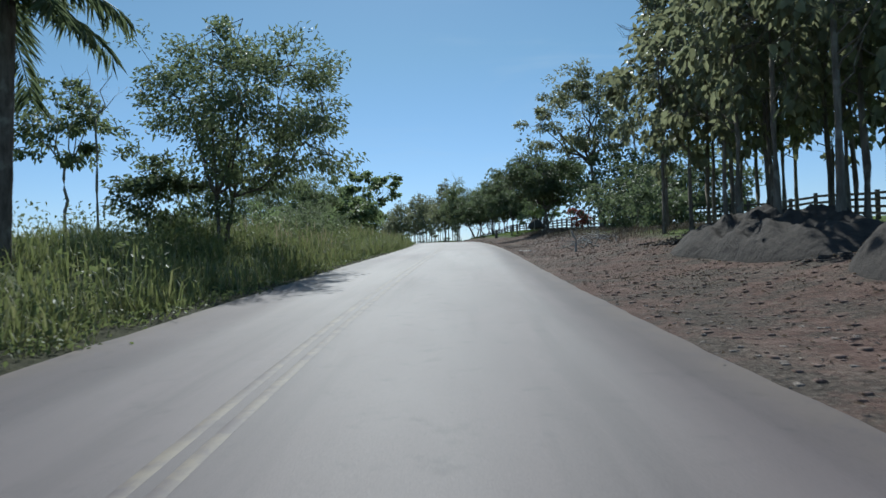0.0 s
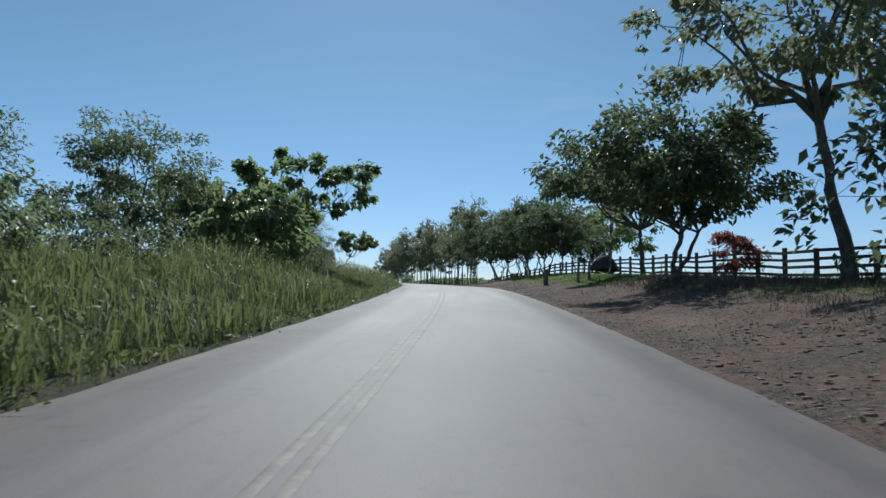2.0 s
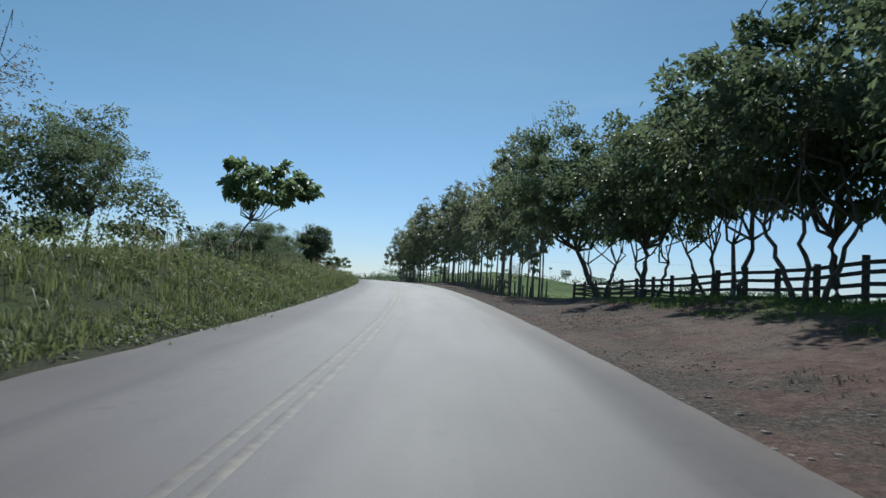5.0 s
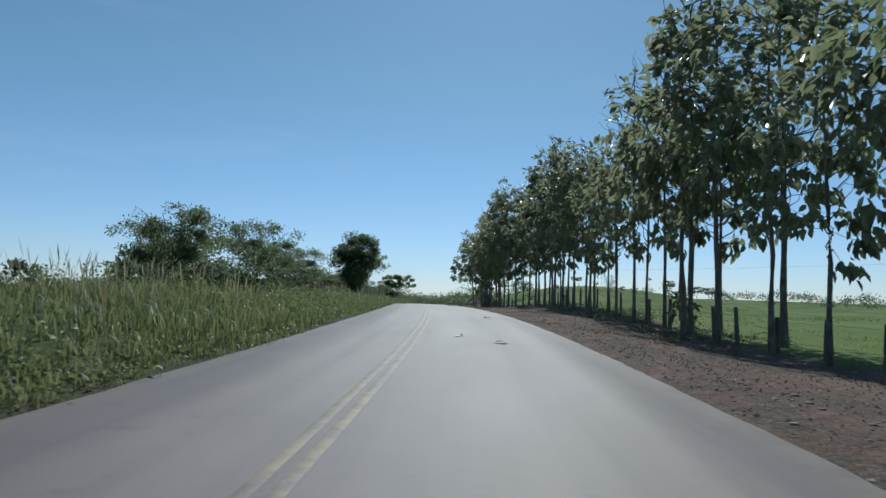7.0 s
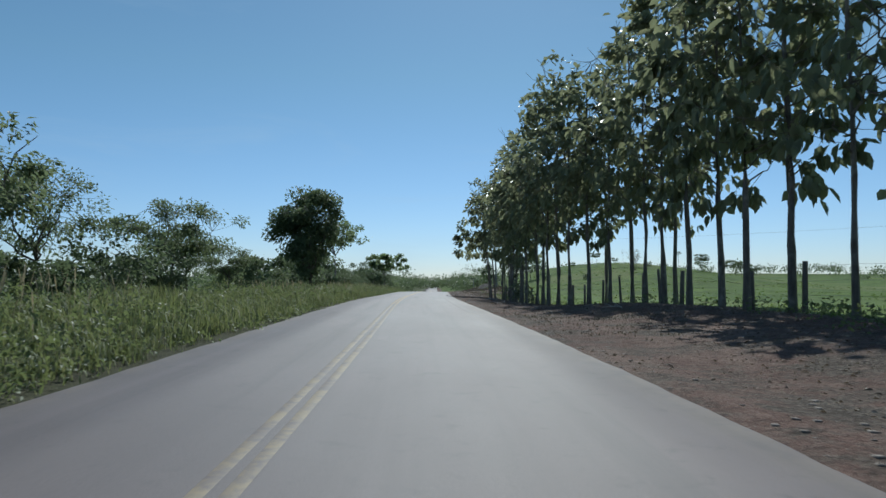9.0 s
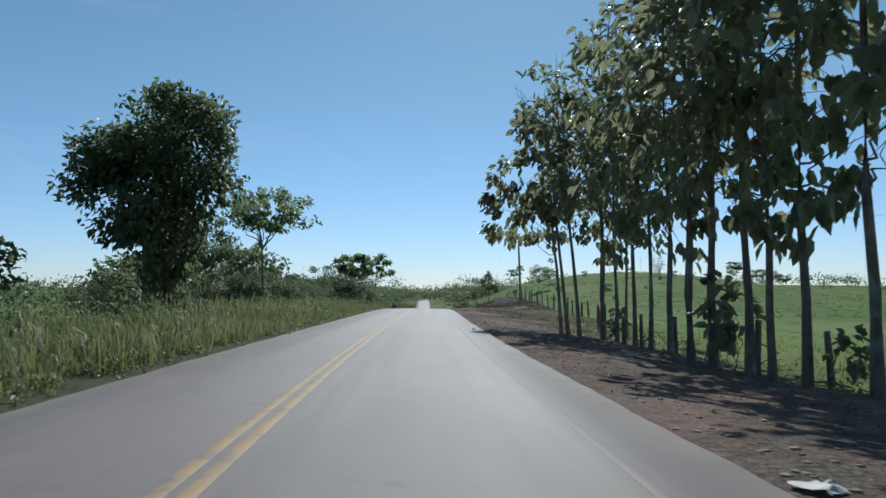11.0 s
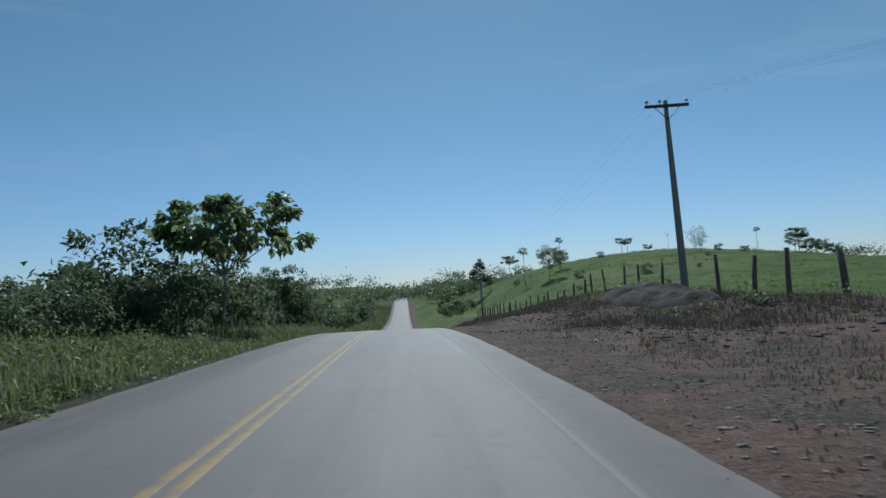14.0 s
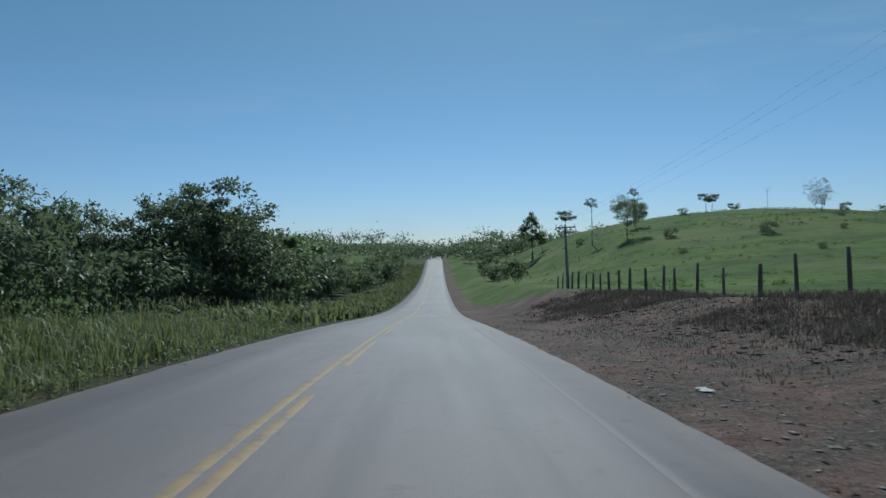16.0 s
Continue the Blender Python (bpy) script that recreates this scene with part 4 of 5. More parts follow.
# ---- grass ----
def grass(name, label, n, xs, ys, tall, material, r, blades=9, wide=0.016, keep=None):
    """Tufts of bent blades scattered over a stretch of the plan."""
    x, y = r.uniform(*xs, n), r.uniform(*ys, n)
    if keep is not None:
        ok = keep(x, y, r)
        x, y = x[ok], y[ok]
    n = len(x)
    patch = 0.78 + 0.3 * bumps(x, y, 1.7, 11) + 0.22 * bumps(x, y, 0.6, 12)
    h = np.repeat(tall * np.clip(patch, 0.35, 1.5) * r.uniform(0.6, 1.15, n), blades) * r.uniform(0.55, 1.15, n * blades)
    bx, by = np.repeat(x, blades) + r.normal(size=n * blades) * 0.13, np.repeat(y, blades) + r.normal(size=n * blades) * 0.13
    bz = ground_z(bx, by) - 0.03
    a, b = r.uniform(0, 6.283, n * blades), r.uniform(0.15, 0.95, n * blades)
    dx, dy = np.cos(a) * b * h, np.sin(a) * b * h
    w = wide * r.uniform(0.7, 1.6, n * blades) * (0.6 + 0.5 * tall)
    sx, sy = -np.sin(a) * w, np.cos(a) * w
    root = np.stack([bx, by, bz], 1)
    side = np.stack([sx, sy, 0 * sx], 1)
    knee = root + np.stack([dx * 0.35, dy * 0.35, h * 0.6], 1)
    tip = root + np.stack([dx, dy, h * (1 - 0.35 * b)], 1)
    v = np.stack([root - side, root + side, knee + side * 0.8, knee - side * 0.8, tip], 1)
    base = np.arange(len(root))[:, None] * 5
    loops = np.concatenate([base + (0, 1, 2), base + (0, 2, 3), base + (3, 2, 4)], 1)
    return tagged(new(name, on_plan(raw_mesh(name, v.reshape(-1, 3), loops, 3, material))), label, "grass", kind="stuff")


def off_road_edge(x, y, r):
    edge = -5.0 - 0.22 * bumps(x * 0, y, 1.4, 21)
    return (x < edge)


r = seeded(95)
for y0 in range(0, 330, 33):
    tall = 1.2 if y0 < 60 else (0.75 if y0 < 200 else 0.7)
    grass("tall_grass", "tall green roadside grass", 1600 if y0 < 300 else 1300, (-13.0, -5.2), (y0, y0 + 33), tall, M_GRASS, r, 9, 0.0115, keep=off_road_edge)
    grass("verge_grass", "short dry grass at the road's edge", 1050, (-6.6, -4.75), (y0, y0 + 33), 0.34, M_GRASS, r, 6, 0.012, keep=off_road_edge)
grass("tall_grass", "tall green roadside grass", 4200, (-12.0, -5.3), (330, 560), 1.0, M_GRASS, r, 6, 0.07)
grass("dry_grass", "sparse dry grass on the earth bank", 9000, (4.6, 14.0), (246, 350), 0.24, M_DRYGRASS, r, 6, 0.011, keep=lambda x, y, q: (q.random(len(x)) < (x - 3.6) / 7) & (bumps(x, y, 2.2, 31) > -0.5))
grass("dry_grass", "thin dry grass over the stony verge", 5200, (3.4, 9.5), (236, 350), 0.13, M_DRYGRASS, r, 6, 0.014, keep=lambda x, y, q: (q.random(len(x)) < (x - 2.6) / 5) & (bumps(x, y, 1.6, 33) > -0.3))
grass("dry_grass", "thin dry tufts on the earth verge", 2400, (3.1, 9.0), (0, 130), 0.13, M_DRYGRASS, r, 6, 0.013, keep=lambda x, y, q: bumps(x, y, 1.5, 34) + 0.5 * bumps(x, y, 0.5, 35) > 0.2)
grass("dry_grass", "thin dry tufts on the shaded verge", 2200, (3.4, 9.0), (130, 238), 0.13, M_DRYGRASS, r, 6, 0.013, keep=lambda x, y, q: bumps(x, y, 1.5, 36) + 0.5 * bumps(x, y, 0.5, 37) > 0.2)
grass("dry_grass", "sparse dry grass under the trees", 2200, (7.0, 14.0), (0, 75), 0.28, M_DRYGRASS, r, 6, 0.012)
# dry undergrowth whose brown also stands in for tree shade on this verge
grass("dry_brush", "dry undergrowth below the roadside bushes, darkening the shaded ground", 3600, (6.2, 16.0), (28, 72), 0.46, M_BRUSH, r, 7, 0.011, keep=lambda x, y, q: (q.random(len(x)) < (x - 6.0) / 3.5) & (bumps(x, y, 2.0, 47) > -0.7))
grass("pasture_grass", "short green pasture grass", 2200, (10.0, 20.0), (128, 300), 0.25, M_PASTURE, r, 5)
grass("pasture_grass", "green grass in front of the fence", 4200, (7.0, 20.0), (72, 125), 0.28, M_PASTURE, r, 6, keep=lambda x, y, q: x > 6.6 + 0.8 * bumps(x * 0, y, 2, 8))

def weeds(name, label, n, xs, ys, r, tall, material, keep, size=(0.13, 0.07)):
    """Broad-leaved weeds: each a few stems' worth of leaves."""
    x, y = r.uniform(*xs, n), r.uniform(*ys, n)
    ok = keep(x, y, r)
    x, y = x[ok], y[ok]
    per = 16
    h = np.repeat(tall * r.uniform(0.45, 1.25, len(x)), per)
    px, py = np.repeat(x, per) + r.normal(size=len(h)) * 0.16, np.repeat(y, per) + r.normal(size=len(h)) * 0.16
    pz = ground_z(px, py) + h * r.random(len(h)) ** 0.6
    return tagged(new(name, on_plan(leaf_mesh(name, np.stack([px, py, pz], 1), size[0], size[1], material, r, 0.1))), label, "weeds", kind="stuff")


def stalks(name, label, n, xs, ys, r, tall, keep):
    """Thin stems with pale feathery seed heads standing over the grass."""
    x, y = r.uniform(*xs, n), r.uniform(*ys, n)
    ok = keep(x, y, r)
    x, y = x[ok], y[ok]
    n = len(x)
    z, h, a = ground_z(x, y), tall * r.uniform(0.7, 1.25, n), r.uniform(0, 6.283, n)
    w = 0.006
    dx, dy = np.cos(a) * h * 0.22, np.sin(a) * h * 0.22
    s = np.stack([-np.sin(a), np.cos(a), 0 * a], 1)
    root, tip = np.stack([x, y, z], 1), np.stack([x + dx, y + dy, z + h], 1)
    mid = root * 0.35 + tip * 0.65 - np.stack([dx, dy, 0 * a], 1) * 0.15
    head = tip - (tip - mid) * 0.55
    v = np.stack([root - s * w, root + s * w, mid + s * w, mid - s * w, head + s * 0.022, head - s * 0.022, tip], 1)
    base = np.arange(n)[:, None] * 7
    loops = np.concatenate([base + (0, 1, 2), base + (0, 2, 3), base + (3, 2, 4), base + (3, 4, 5), base + (5, 4, 6)], 1)
    return tagged(new(name, on_plan(raw_mesh(name, v.reshape(-1, 3), loops, 3, M_SEED))), label, "grass", kind="stuff")


r = seeded(96)
patchy = lambda x, y, q: (x < -5.4) & (bumps(x, y, 2.6, 41) > -0.1)
weeds("weeds", "broad-leaved weeds among the tall grass", 2600, (-12.5, -5.4), (0, 130), r, 1.1, M_WEED, patchy)
weeds("weeds", "broad-leaved weeds among the tall grass", 2400, (-12.0, -5.4), (130, 330), r, 0.8, M_WEED, patchy)
weeds("creepers", "low creeping weeds at the asphalt's edge", 1500, (-6.0, -4.8), (0, 330), r, 0.2, M_WEED, lambda x, y, q: x < -4.82, (0.1, 0.06))
weeds("weeds", "dull weeds along the fence line", 900, (7.8, 12.5), (140, 300), r, 0.4, M_WEED, lambda x, y, q: bumps(x, y, 2.0, 43) > 0.1)
grass("dry_brush", "dry brown brush on the road cutting", 6500, (6.0, 12.8), (276, 352), 0.42, M_BRUSH, r, 8, 0.01, keep=lambda x, y, q: bumps(x, y, 2.4, 45) > -0.5 + 1.4 * (x < 7.4))
weeds("pasture_tufts", "coarse dark tufts on the pasture hill", 5200, (20, 150), (300, 520), r, 0.22, M_PASTURE, lambda x, y, q: bumps(x, y, 6, 46) + bumps(x, y, 1.9, 47) > 0.35, (0.26, 0.12))
stalks("seed_stalks", "pale seed heads above the tall grass", 2200, (-12.5, -6.2), (0, 200), r, 1.15, lambda x, y, q: bumps(x, y, 3.0, 44) > 0.0)
stalks("seed_stalks", "pale seed heads above the tall grass", 900, (-11.5, -6.2), (200, 340), r, 0.95, lambda x, y, q: bumps(x, y, 3.0, 44) > 0.0)


def litter(name, label, n, ys, r, size, reach=6.5):
    """Dry leaves lying on the earth verge, thicker away from the road."""
    y = r.uniform(*ys, n)
    x = 2.5 + reach * r.random(n) ** 0.75
    ok = (bumps(x, y, 1.3, 51) + 0.8 * bumps(x, y, 4.0, 52)) > -0.5
    x, y = x[ok], y[ok]
    z = np.maximum(ground_z(x, y), np.where(x < 2.75, road_z(y) + 0.03, -99)) + 0.012
    a = r.uniform(0, 6.283, len(x))
    way = np.stack([np.cos(a), np.sin(a), 0.08 * r.normal(size=len(x))], 1)
    return tagged(new(name, on_plan(leaf_mesh(name, np.stack([x, y, z], 1), size, size * 0.6, M_LITTER, r, 0.0, way * 3, 0.3))), label, "leaf litter", kind="stuff")


litter("leaf_litter", "dry fallen leaves scattered on red earth", 12000, (0, 130), seeded(61), 0.075)
litter("leaf_litter", "dry fallen teak leaves scattered on the verge", 20000, (130, 260), seeded(62), 0.075, 8.5)
litter("leaf_litter", "dry leaves and chaff on the stony verge", 9000, (255, 335), seeded(63), 0.065)


def stones(name, label, n, xs, ys, r, size, material=M_STONE):
    """Loose stones, each a bent eight-cornered lump."""
    x, y = r.uniform(*xs, n), r.uniform(*ys, n)
    s = size * r.uniform(0.4, 1.5, n) ** 1.5
    corner = np.array([(a, b, c) for c in (-0.5, 0.6) for a, b in ((-1, -1), (1, -1), (1, 1), (-1, 1))], float)
    v = corner[None] * s[:, None, None] * r.uniform(0.5, 1.1, (n, 8, 3)) * (1, 1, 0.7) + np.stack([x, y, ground_z(x, y)], 1)[:, None]
    q = np.array([(0, 3, 2, 1), (4, 5, 6, 7), (0, 1, 5, 4), (1, 2, 6, 5), (2, 3, 7, 6), (3, 0, 4, 7)])
    loops = (np.arange(n)[:, None, None] * 8 + q[None]).reshape(-1)
    return tagged(new(name, on_plan(raw_mesh(name, v.reshape(-1, 3), loops, 4, material))), label, "stones", kind="stuff")


stones("gravel", "loose gravel along the edge of the asphalt", 4200, (2.68, 4.4), (0, 330), seeded(64), 0.024)
stones("loose_stones", "pale loose stones on the stony verge", 3200, (3.0, 9.5), (236, 335), seeded(65), 0.019)
stones("earth_clods", "clods and rubble on the dug earth, coloured as if shaded", 500, (6.8, 10.4), (12.0, 26.0), seeded(69), 0.09, M_MOUND)
stones("earth_clods", "dark crumbled clods on the road cutting", 3000, (6.0, 12.0), (280, 352), seeded(68), 0.045, M_MOUND)
stones("earth_clods", "crumbled red clods on the trodden verge", 2600, (2.9, 8.0), (2, 52), seeded(73), 0.036, M_CLOD)
stones("loose_stones", "pale loose stones on the earth verge", 900, (3.2, 8.5), (0, 120), seeded(66), 0.02)


def dead_branch(x, y, r, long, up):
    """A bleached, forked dead branch lying on the ground."""
    t = Tubes()
    a = r.uniform(0, 6.283)
    p = Vector((x, y, float(ground_z(x, y)) + 0.03))
    line = [p]
    for i in range(6):
        a += r.normal() * 0.35
        p = p + Vector((math.cos(a), math.sin(a), up * (0.5 if i < 3 else -0.25) + 0.08 * r.normal())) * long / 6
        p.z = max(p.z, float(ground_z(p.x, p.y)) + 0.03)
        line.append(p)
    t.add(line, [0.03 * (1 - 0.12 * i) for i in range(7)], 5)
    for i in (2, 3, 4):
        q = line[i] + Vector((r.normal(), r.normal(), 0.5 * r.random() + 0.1)) * long * 0.22
        t.add([line[i], line[i].lerp(q, 0.5) + Vector((0, 0, 0.05)), q], [0.02, 0.014, 0.006], 4)
    ob = t.mesh("dead_branch", M_BLEACHED, plan=True)
    return tagged(ob, "bleached dead branch lying on the verge", "branch", "dead branches")


r = seeded(67)
for i in range(16):
    dead_branch(4.9 + 2.6 * r.random(), 29.5 + 6 * r.random(), r, r.uniform(0.8, 1.7), r.uniform(0.3, 1.9))
for x, y in ((8.6, 40.0), (7.9, 176.0), (7.4, 197.0), (6.2, 227.0), (6.6, 231.0)):
    dead_branch(x, y, r, 1.3, 0.1)


def stump(x, y):
    """A short cut stem with one bleached limb left standing on it."""
    t = Tubes()
    z = float(ground_z(x, y))
    t.add([(x, y, z - 0.15), (x, y, z + 0.2), (x + 0.01, y, z + 0.38)], [0.08, 0.065, 0.06], 8)
    t.add([(x, y, z + 0.3), (x + 0.03, y, z + 0.5), (x - 0.12, y + 0.02, z + 0.78), (x - 0.2, y, z + 0.98)], [0.045, 0.05, 0.04, 0.02], 6)
    t.add([(x - 0.08, y, z + 0.66), (x - 0.22, y + 0.05, z + 0.62), (x - 0.36, y, z + 0.72)], [0.02, 0.015, 0.006], 4)
    return tagged(t.mesh("tree_stump", M_BLEACHED, plan=True), "bleached tree stump with a broken limb", "stump")


stump(5.1, 29.9)


def mound(name, label, x, y, wide, long, high, material, seed):
    """A lumpy heap with a steep side, lying on the slope."""
    n, m = 64, 20
    a, q = np.meshgrid(np.arange(n) * 2 * math.pi / n, np.arange(1, m + 1) / m)
    k = q * (1 + 0.16 * bumps(np.cos(a) * 3, np.sin(a) * 3 + q, 0.6, seed))
    px, py = x + np.cos(a) * wide * k, y + np.sin(a) * long * k
    up = high * (1 - q ** 3.2) * (1 + 0.28 * bumps(px, py, 0.3, seed + 1) + 0.22 * bumps(px, py, 0.12, seed + 2)) - 0.12 * q ** 8
    pz = ground_z(px, py) + up
    v = [(x, y, float(ground_z(x, y)) + high)] + list(zip(px.ravel(), py.ravel(), pz.ravel()))
    f = [(0, 1 + i, 1 + (i + 1) % n) for i in range(n)]
    for j in range(m - 1):
        for i in range(n):
            b, c = 1 + j * n + i, 1 + j * n + (i + 1) % n
            f.append((b, b + n, c + n, c))
    ob = link_mesh(name, [(b + float(bend(c)), c, d) for b, c, d in v], f, material, None, "", True)
    return tagged(ob, label, "mound")


mound("earth_mound", "long mound of dug earth on the verge, coloured as if shaded", 8.0, 17.5, 1.8, 4.6, 0.62, M_MOUND, 71)
mound("earth_mound", "dark earth heap on top of the road cutting", 10.2, 293.0, 1.5, 4.2, 0.42, M_MOUND, 76)
mound("earth_mound", "long mound of dug earth on the verge, coloured as if shaded", 7.9, 9.4, 1.7, 2.9, 0.72, M_MOUND, 72)


def thatched_shelter(x, y):
    """A low round shelter: a thatched dome on four stakes with a rail between them."""
    hut = tagged(new("thatched_shelter"), "low dark round thatched shelter on short stakes", "shelter")
    n, m = 40, 14
    v, f = [(0, 0, 1.75)], []
    for j in range(1, m + 1):
        for i in range(n):
            a, s = 6.2832 * i / n, j / m
            k = 1 + 0.05 * float(bumps(math.cos(a) * 4, math.sin(a) * 4 + s * 2, 0.4, 74))
            v.append((math.cos(a) * 1.3 * s * k, math.sin(a) * 1.3 * s * k, 0.42 + 1.33 * (1 - s ** 2.6) + 0.05 * float(bumps(a * 5, s * 7, 0.5, 75)) - 0.06 * (j == m) * (i % 2)))
    k = len(v)
    v += [(p[0] * 0.94, p[1] * 0.94, p[2] + 0.03) for p in v[k - n:]] + [(0, 0, 1.5)]
    f += [(0, 1 + i, 1 + (i + 1) % n) for i in range(n)]
    for j in range(m):
        for i in range(n):
            a, b = 1 + j * n + i, 1 + j * n + (i + 1) % n
            f.append((a, a + n, b + n, b))
    f += [(k + i, len(v) - 1, k + (i + 1) % n) for i in range(n)]
    link_mesh("roof", v, f, M_THATCH, hut, "dark weathered thatch", True)
    for i in range(4):
        a = 0.6 + 1.571 * i
        t = Tubes()
        t.add([(math.cos(a) * 1.05, math.sin(a) * 1.05, -0.3), (math.cos(a) * 1.05, math.sin(a) * 1.05, 0.9)], [0.06, 0.05], 7)
        t.mesh("stake", M_POST, hut)
        b = a + 1.571
        t = Tubes()
        t.add([(math.cos(a) * 1.05, math.sin(a) * 1.05, 0.3), (math.cos(b) * 1.05, math.sin(b) * 1.05, 0.3)], [0.03, 0.03], 5)
        t.mesh("rail", M_POST, hut)
    hut.location = (x + float(bend(y)), y, float(ground_z(x, y)))
    return hut


thatched_shelter(13.3, 97.6)


def scrap(x, y, size, material, label, seed, category="litter"):
    """A crumpled piece of sheet lying flat."""
    q = seeded(seed)
    n = 5
    v, f = [], []
    for i in range(n):
        for j in range(n):
            px, py = (i / (n - 1) - 0.5) * size * (1 + 0.2 * q.normal()), (j / (n - 1) - 0.5) * size * 0.7 * (1 + 0.2 * q.normal())
            v.append((px, py, 0.02 + size * 0.1 * abs(q.normal()) * (0.3 < i / (n - 1) < 0.8)))
    f = [(i * n + j, (i + 1) * n + j, (i + 1) * n + j + 1, i * n + j + 1) for i in range(n - 1) for j in range(n - 1)]
    ob = link_mesh("crumpled_scrap", v, f, material)
    z = float(road_z(y)) + 0.02 if x < 2.6 else float(ground_z(x, y)) + 0.01
    ob.location = (x + float(bend(y)), y, z)
    ob.rotation_euler = (0, 0, seed)
    return tagged(ob, label, category)


scrap(0.5, 149.3, 0.27, M_SCRAP_DARK, "crumpled dark plastic scrap lying on the road", 81)
scrap(0.62, 149.5, 0.2, M_SCRAP, "crumpled white plastic scrap lying on the road", 82)
scrap(-0.5, 150.8, 0.24, M_SCRAP, "flattened pale scrap lying on the road", 83)
scrap(1.15, 163.2, 0.36, M_SCRAP_DARK, "folded dark cardboard scrap lying on the road", 84)
scrap(2.2, 235.4, 0.25, M_SCRAP_DARK, "dark scrap of bark lying by the road's edge", 85)
scrap(3.62, 36.4, 0.2, M_SCRAP, "crumpled white scrap lying on the verge", 104)
scrap(3.2, 37.3, 0.22, M_SCRAP, "crumpled white scrap lying on the verge", 105)
scrap(3.4, 36.8, 0.3, M_SCRAP, "crumpled white scrap lying on the verge", 86)
scrap(2.9, 214.3, 0.34, M_SCRAP, "large dry pale leaf lying on the verge", 87)
for i, (x, y) in enumerate(((5.1, 246.3), (5.3, 245.4), (3.7, 313.2), (3.9, 292.2), (4.4, 268.0), (5.0, 283.0), (6.8, 305.0))):
    scrap(x, y, 0.22, M_SCRAP, "crumpled white scrap lying on the verge", 88 + i)

# ---- fences ----
def post_fence(x_of, y0, y1, gap, r, tall):
    """Separate weathered posts with three wires between them."""
    fence = tagged(new("wire_fence"), "weathered wooden fence posts strung with thin wire", "fence")
    tops, y = [], y0
    while y < y1:
        x = x_of(y) + r.normal() * 0.06
        z = float(ground_z(x, y))
        h, g = tall * r.uniform(0.86, 1.14), r.uniform(0.055, 0.095)
        lx, ly = r.normal() * 0.05, r.normal() * 0.05
        t = Tubes()
        t.add([(x, y, z - 0.3), (x + lx * 0.5, y + ly * 0.5, z + h * 0.5), (x + lx, y + ly, z + h)], [g * 1.1, g, g * 0.9], 7)
        t.mesh("post", M_POST, fence, plan=True)
        tops.append((x, y, z, h))
        y += gap * r.uniform(0.8, 1.2)
    for k in (0.35, 0.62, 0.88):
        t = Tubes()
        for a, b in zip(tops, tops[1:]):
            t.add([(a[0], a[1], a[2] + a[3] * k), (b[0], b[1], b[2] + b[3] * k)], [0.004, 0.004], 3)
        t.mesh("wire", M_WIRE, fence, "thin fence wire", True)
    return fence


post_fence(lambda y: 10.8 - 2.4 * smooth_step(190, 236, y) + 5.2 * smooth_step(238, 264, y) - 0.9 * smooth_step(270, 292, y), 150, 372, 2.6, seeded(12), 1.35)


def box(name, a, b, wide, high, material, parent, plan=False):
    """A board from a to b."""
    a, b = Vector(a), Vector(b)
    if plan:
        a.x, b.x = a.x + float(bend(a.y)), b.x + float(bend(b.y))
    d = (b - a)
    side = Vector((-d.y, d.x, 0)).normalized() * wide / 2
    up = Vector((0, 0, high / 2))
    v = [p + s * side + u * up for p in (a, b) for s, u in ((-1, -1), (1, -1), (1, 1), (-1, 1))]
    f = [(0, 1, 2, 3), (4, 7, 6, 5), (0, 4, 5, 1), (1, 5, 6, 2), (2, 6, 7, 3), (3, 7, 4, 0)]
    return link_mesh(name, v, f, material, parent)


def board_fence(corners, gap, r):
    fence = tagged(new("board_fence"), "dark weathered wooden corral fence with four rails", "fence")
    posts = []
    for (x0, y0), (x1, y1) in zip(corners, corners[1:]):
        n = max(1, round(math.hypot(x1 - x0, y1 - y0) / gap))
        posts += [(x0 + (x1 - x0) * i / n, y0 + (y1 - y0) * i / n) for i in range(n)]
    posts.append(corners[-1])
    ends = []
    for x, y in posts:
        z = float(ground_z(x, y))
        h = r.uniform(1.45, 1.6)
        box("post", (x, y - 0.08, z + h / 2 - 0.15), (x, y + 0.08, z + h / 2 - 0.15), 0.16, h + 0.3, M_RAIL, fence, True)
        ends.append((x, y, z))
    for a, b in zip(ends, ends[1:]):
        for k in (0.32, 0.66, 1.0, 1.32):
            d = r.normal(size=2) * 0.02
            box("rail", (a[0] - 0.1, a[1], a[2] + k + d[0]), (b[0] - 0.1, b[1], b[2] + k + d[1]), 0.045, 0.13, M_RAIL, fence, True)
    return fence


def lone_post(x, y, tall, thick):
    """A single short post, slightly leaning."""
    t = Tubes()
    z = float(ground_z(x, y))
    t.add([(x, y, z - 0.3), (x + 0.02, y, z + tall * 0.6), (x + 0.05, y, z + tall - 0.02), (x + 0.05, y, z + tall)], [thick * 1.1, thick, thick * 0.95, thick * 0.8], 9)
    return tagged(t.mesh("gate_post", M_POST, plan=True), "short thick weathered wooden post by the gate", "post", "gate posts")


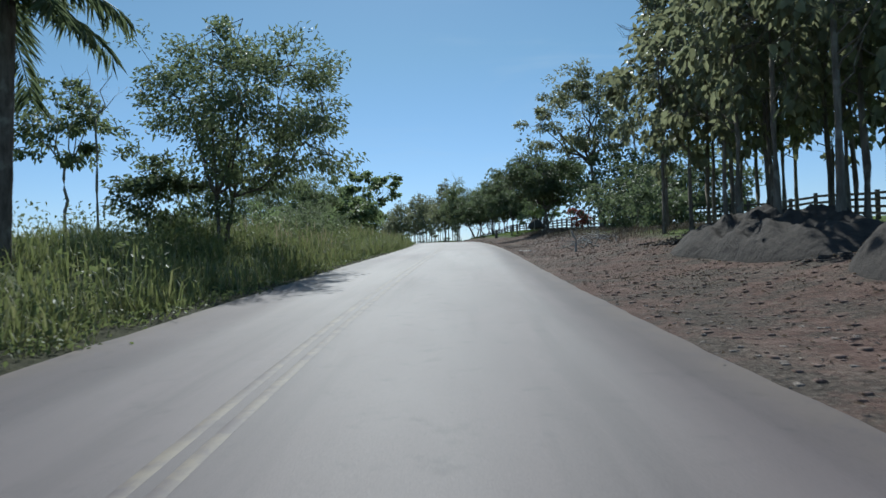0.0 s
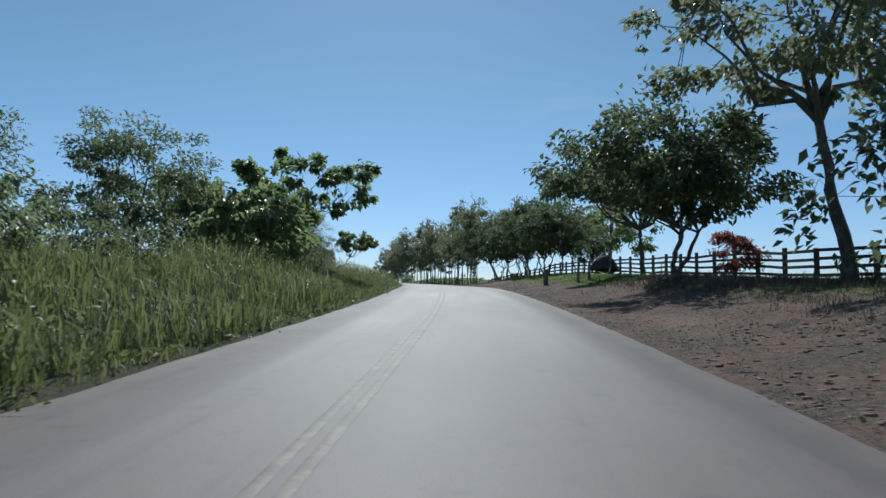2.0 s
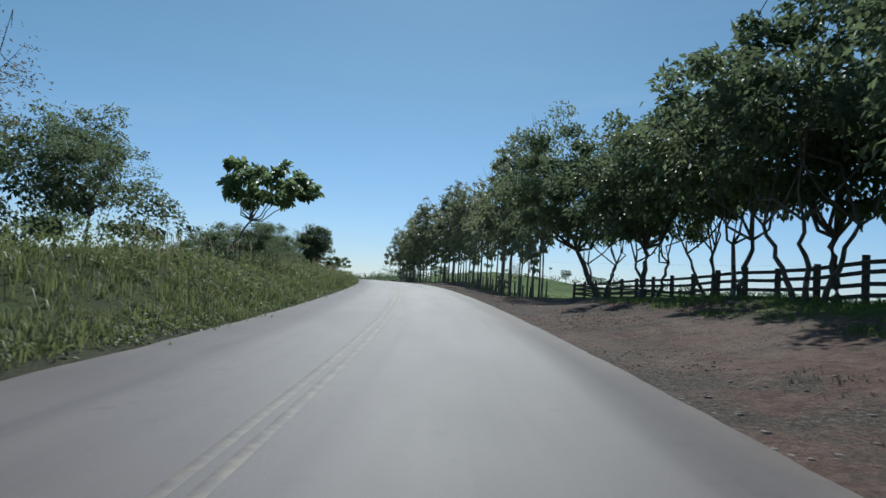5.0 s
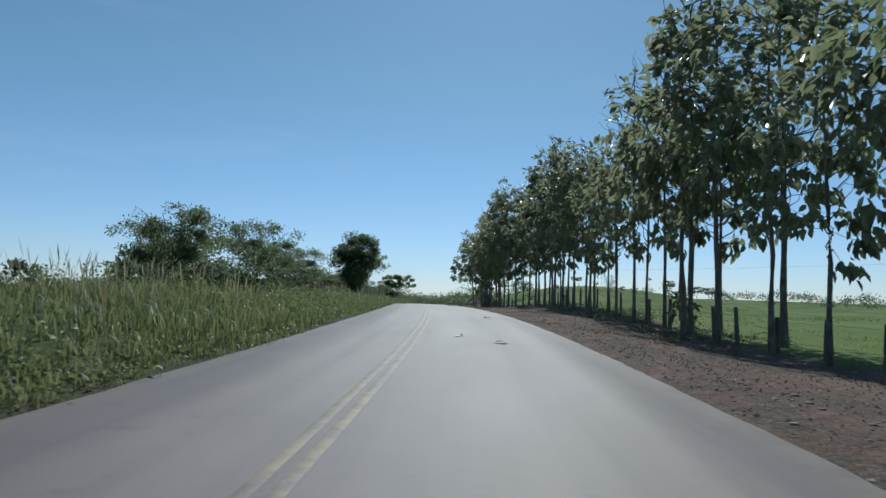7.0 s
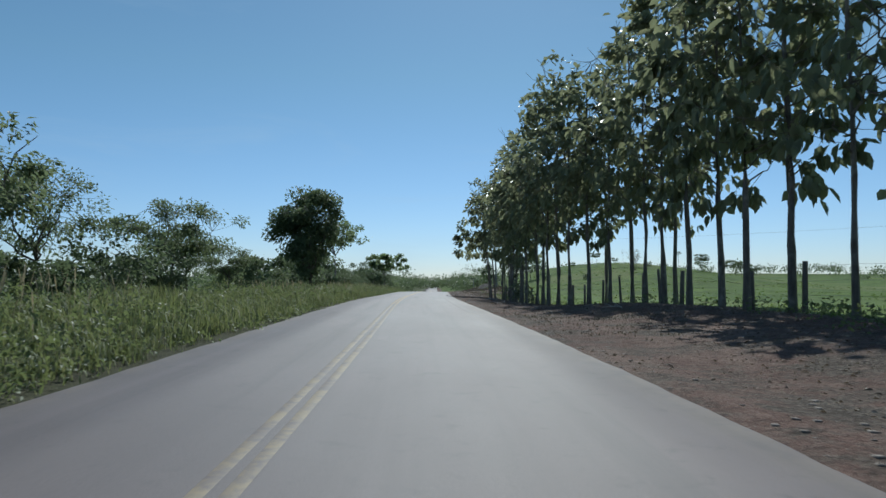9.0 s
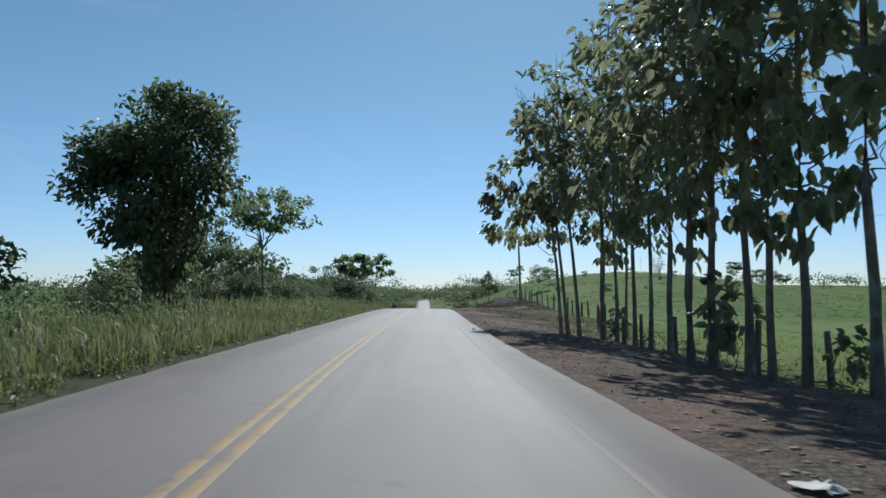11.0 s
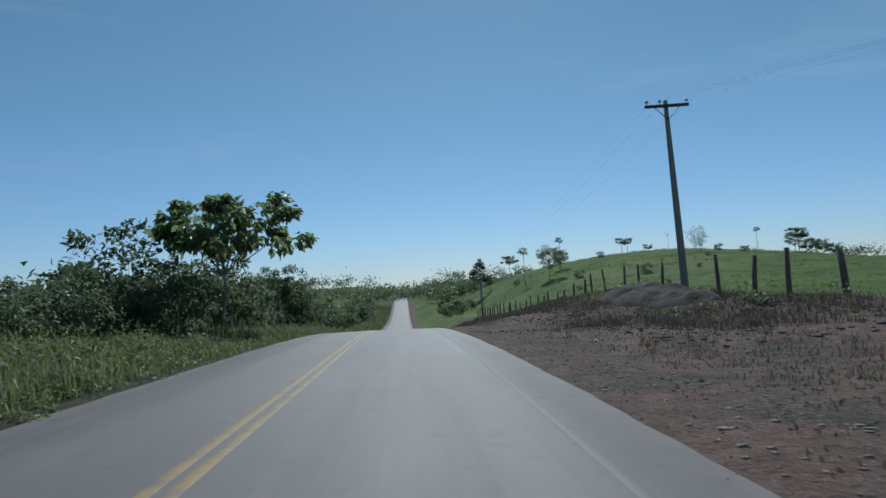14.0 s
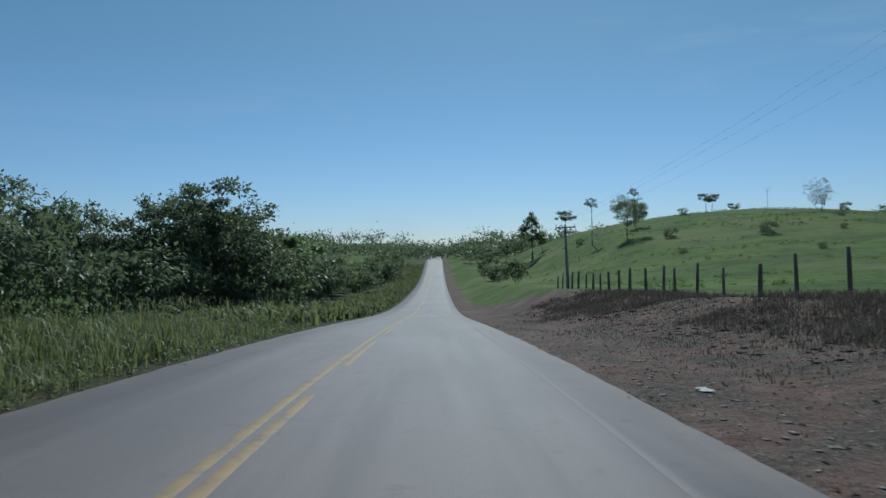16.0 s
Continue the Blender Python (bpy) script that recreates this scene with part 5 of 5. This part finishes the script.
lone_post(5.6, 84.6, 1.1, 0.16)
lone_post(7.1, 81.2, 1.3, 0.08)
lone_post(7.75, 81.0, 1.25, 0.09)
board_fence([(21, 22), (19, 50), (14.0, 66), (14.0, 98), (12.6, 106), (12.8, 126), (12.6, 148.5)], 2.6, seeded(13))
board_fence([(12.6, 148.5), (15.4, 148.6), (18.0, 148.8), (21.0, 149.0), (26.0, 149.3)], 2.6, seeded(14))

# ---- power poles ----
def power_pole(x, y, tall, turn=0.0, lean=0.0):
    pole = tagged(new("power_pole"), "tapered concrete power pole with wooden crossarm", "utility pole")
    t = Tubes()
    t.add([(0, 0, -0.5), (0, 0, tall * 0.5), (0, 0, tall)], [0.17, 0.135, 0.095], 10)
    t.mesh("shaft", M_CONCRETE, pole)
    box("crossarm", (-0.95, -0.13, tall - 0.25), (0.95, -0.13, tall - 0.25), 0.1, 0.12, M_RAIL, pole)
    for s in (-1, 1):
        t = Tubes()
        t.add([(0, -0.13, tall - 0.85), (0.55 * s, -0.13, tall - 0.3)], [0.018, 0.018], 5)
        t.mesh("brace", M_WIRE, pole)
    for s in (-0.87, -0.3, 0.87):
        t = Tubes()
        t.add([(s, -0.13, tall - 0.2), (s, -0.13, tall - 0.1), (s, -0.13, tall - 0.09), (s, -0.13, tall - 0.03), (s, -0.13, tall + 0.02)], [0.015, 0.02, 0.07, 0.085, 0.035], 8)
        t.mesh("insulator", M_CERAMIC, pole)
    pole.location = (x + float(bend(y)), y, float(ground_z(x, y)))
    pole.rotation_euler = (0, radians(lean), radians(turn + 12))
    return pole


poles = [(12.4, 295.2, 8.1), (13.2, 368.5, 6.0), (76.0, 214.0, 8.6)]
for x, y, h in poles:
    power_pole(x, y, h, 0, -1.6)
lines = tagged(new("power_lines"), "thin sagging power lines between poles", "cable")
spans = [poles[2], poles[0], poles[1], (24.0, 462.0, 6.0)]
for (xa, ya, ha), (xb, yb, hb) in zip(spans, spans[1:3]):
    for s in (-0.87, -0.3, 0.87):
        za, zb = float(ground_z(xa, ya)) + ha, float(ground_z(xb, yb)) + hb
        t = Tubes()
        t.add([(xa + s + (xb - xa) * i / 10, ya + (yb - ya) * i / 10 - 0.13, za + (zb - za) * i / 10 - 0.8 * math.sin(math.pi * i / 10)) for i in range(11)], [0.003] * 11, 4)
        t.mesh("wire", M_WIRE, lines, plan=True)
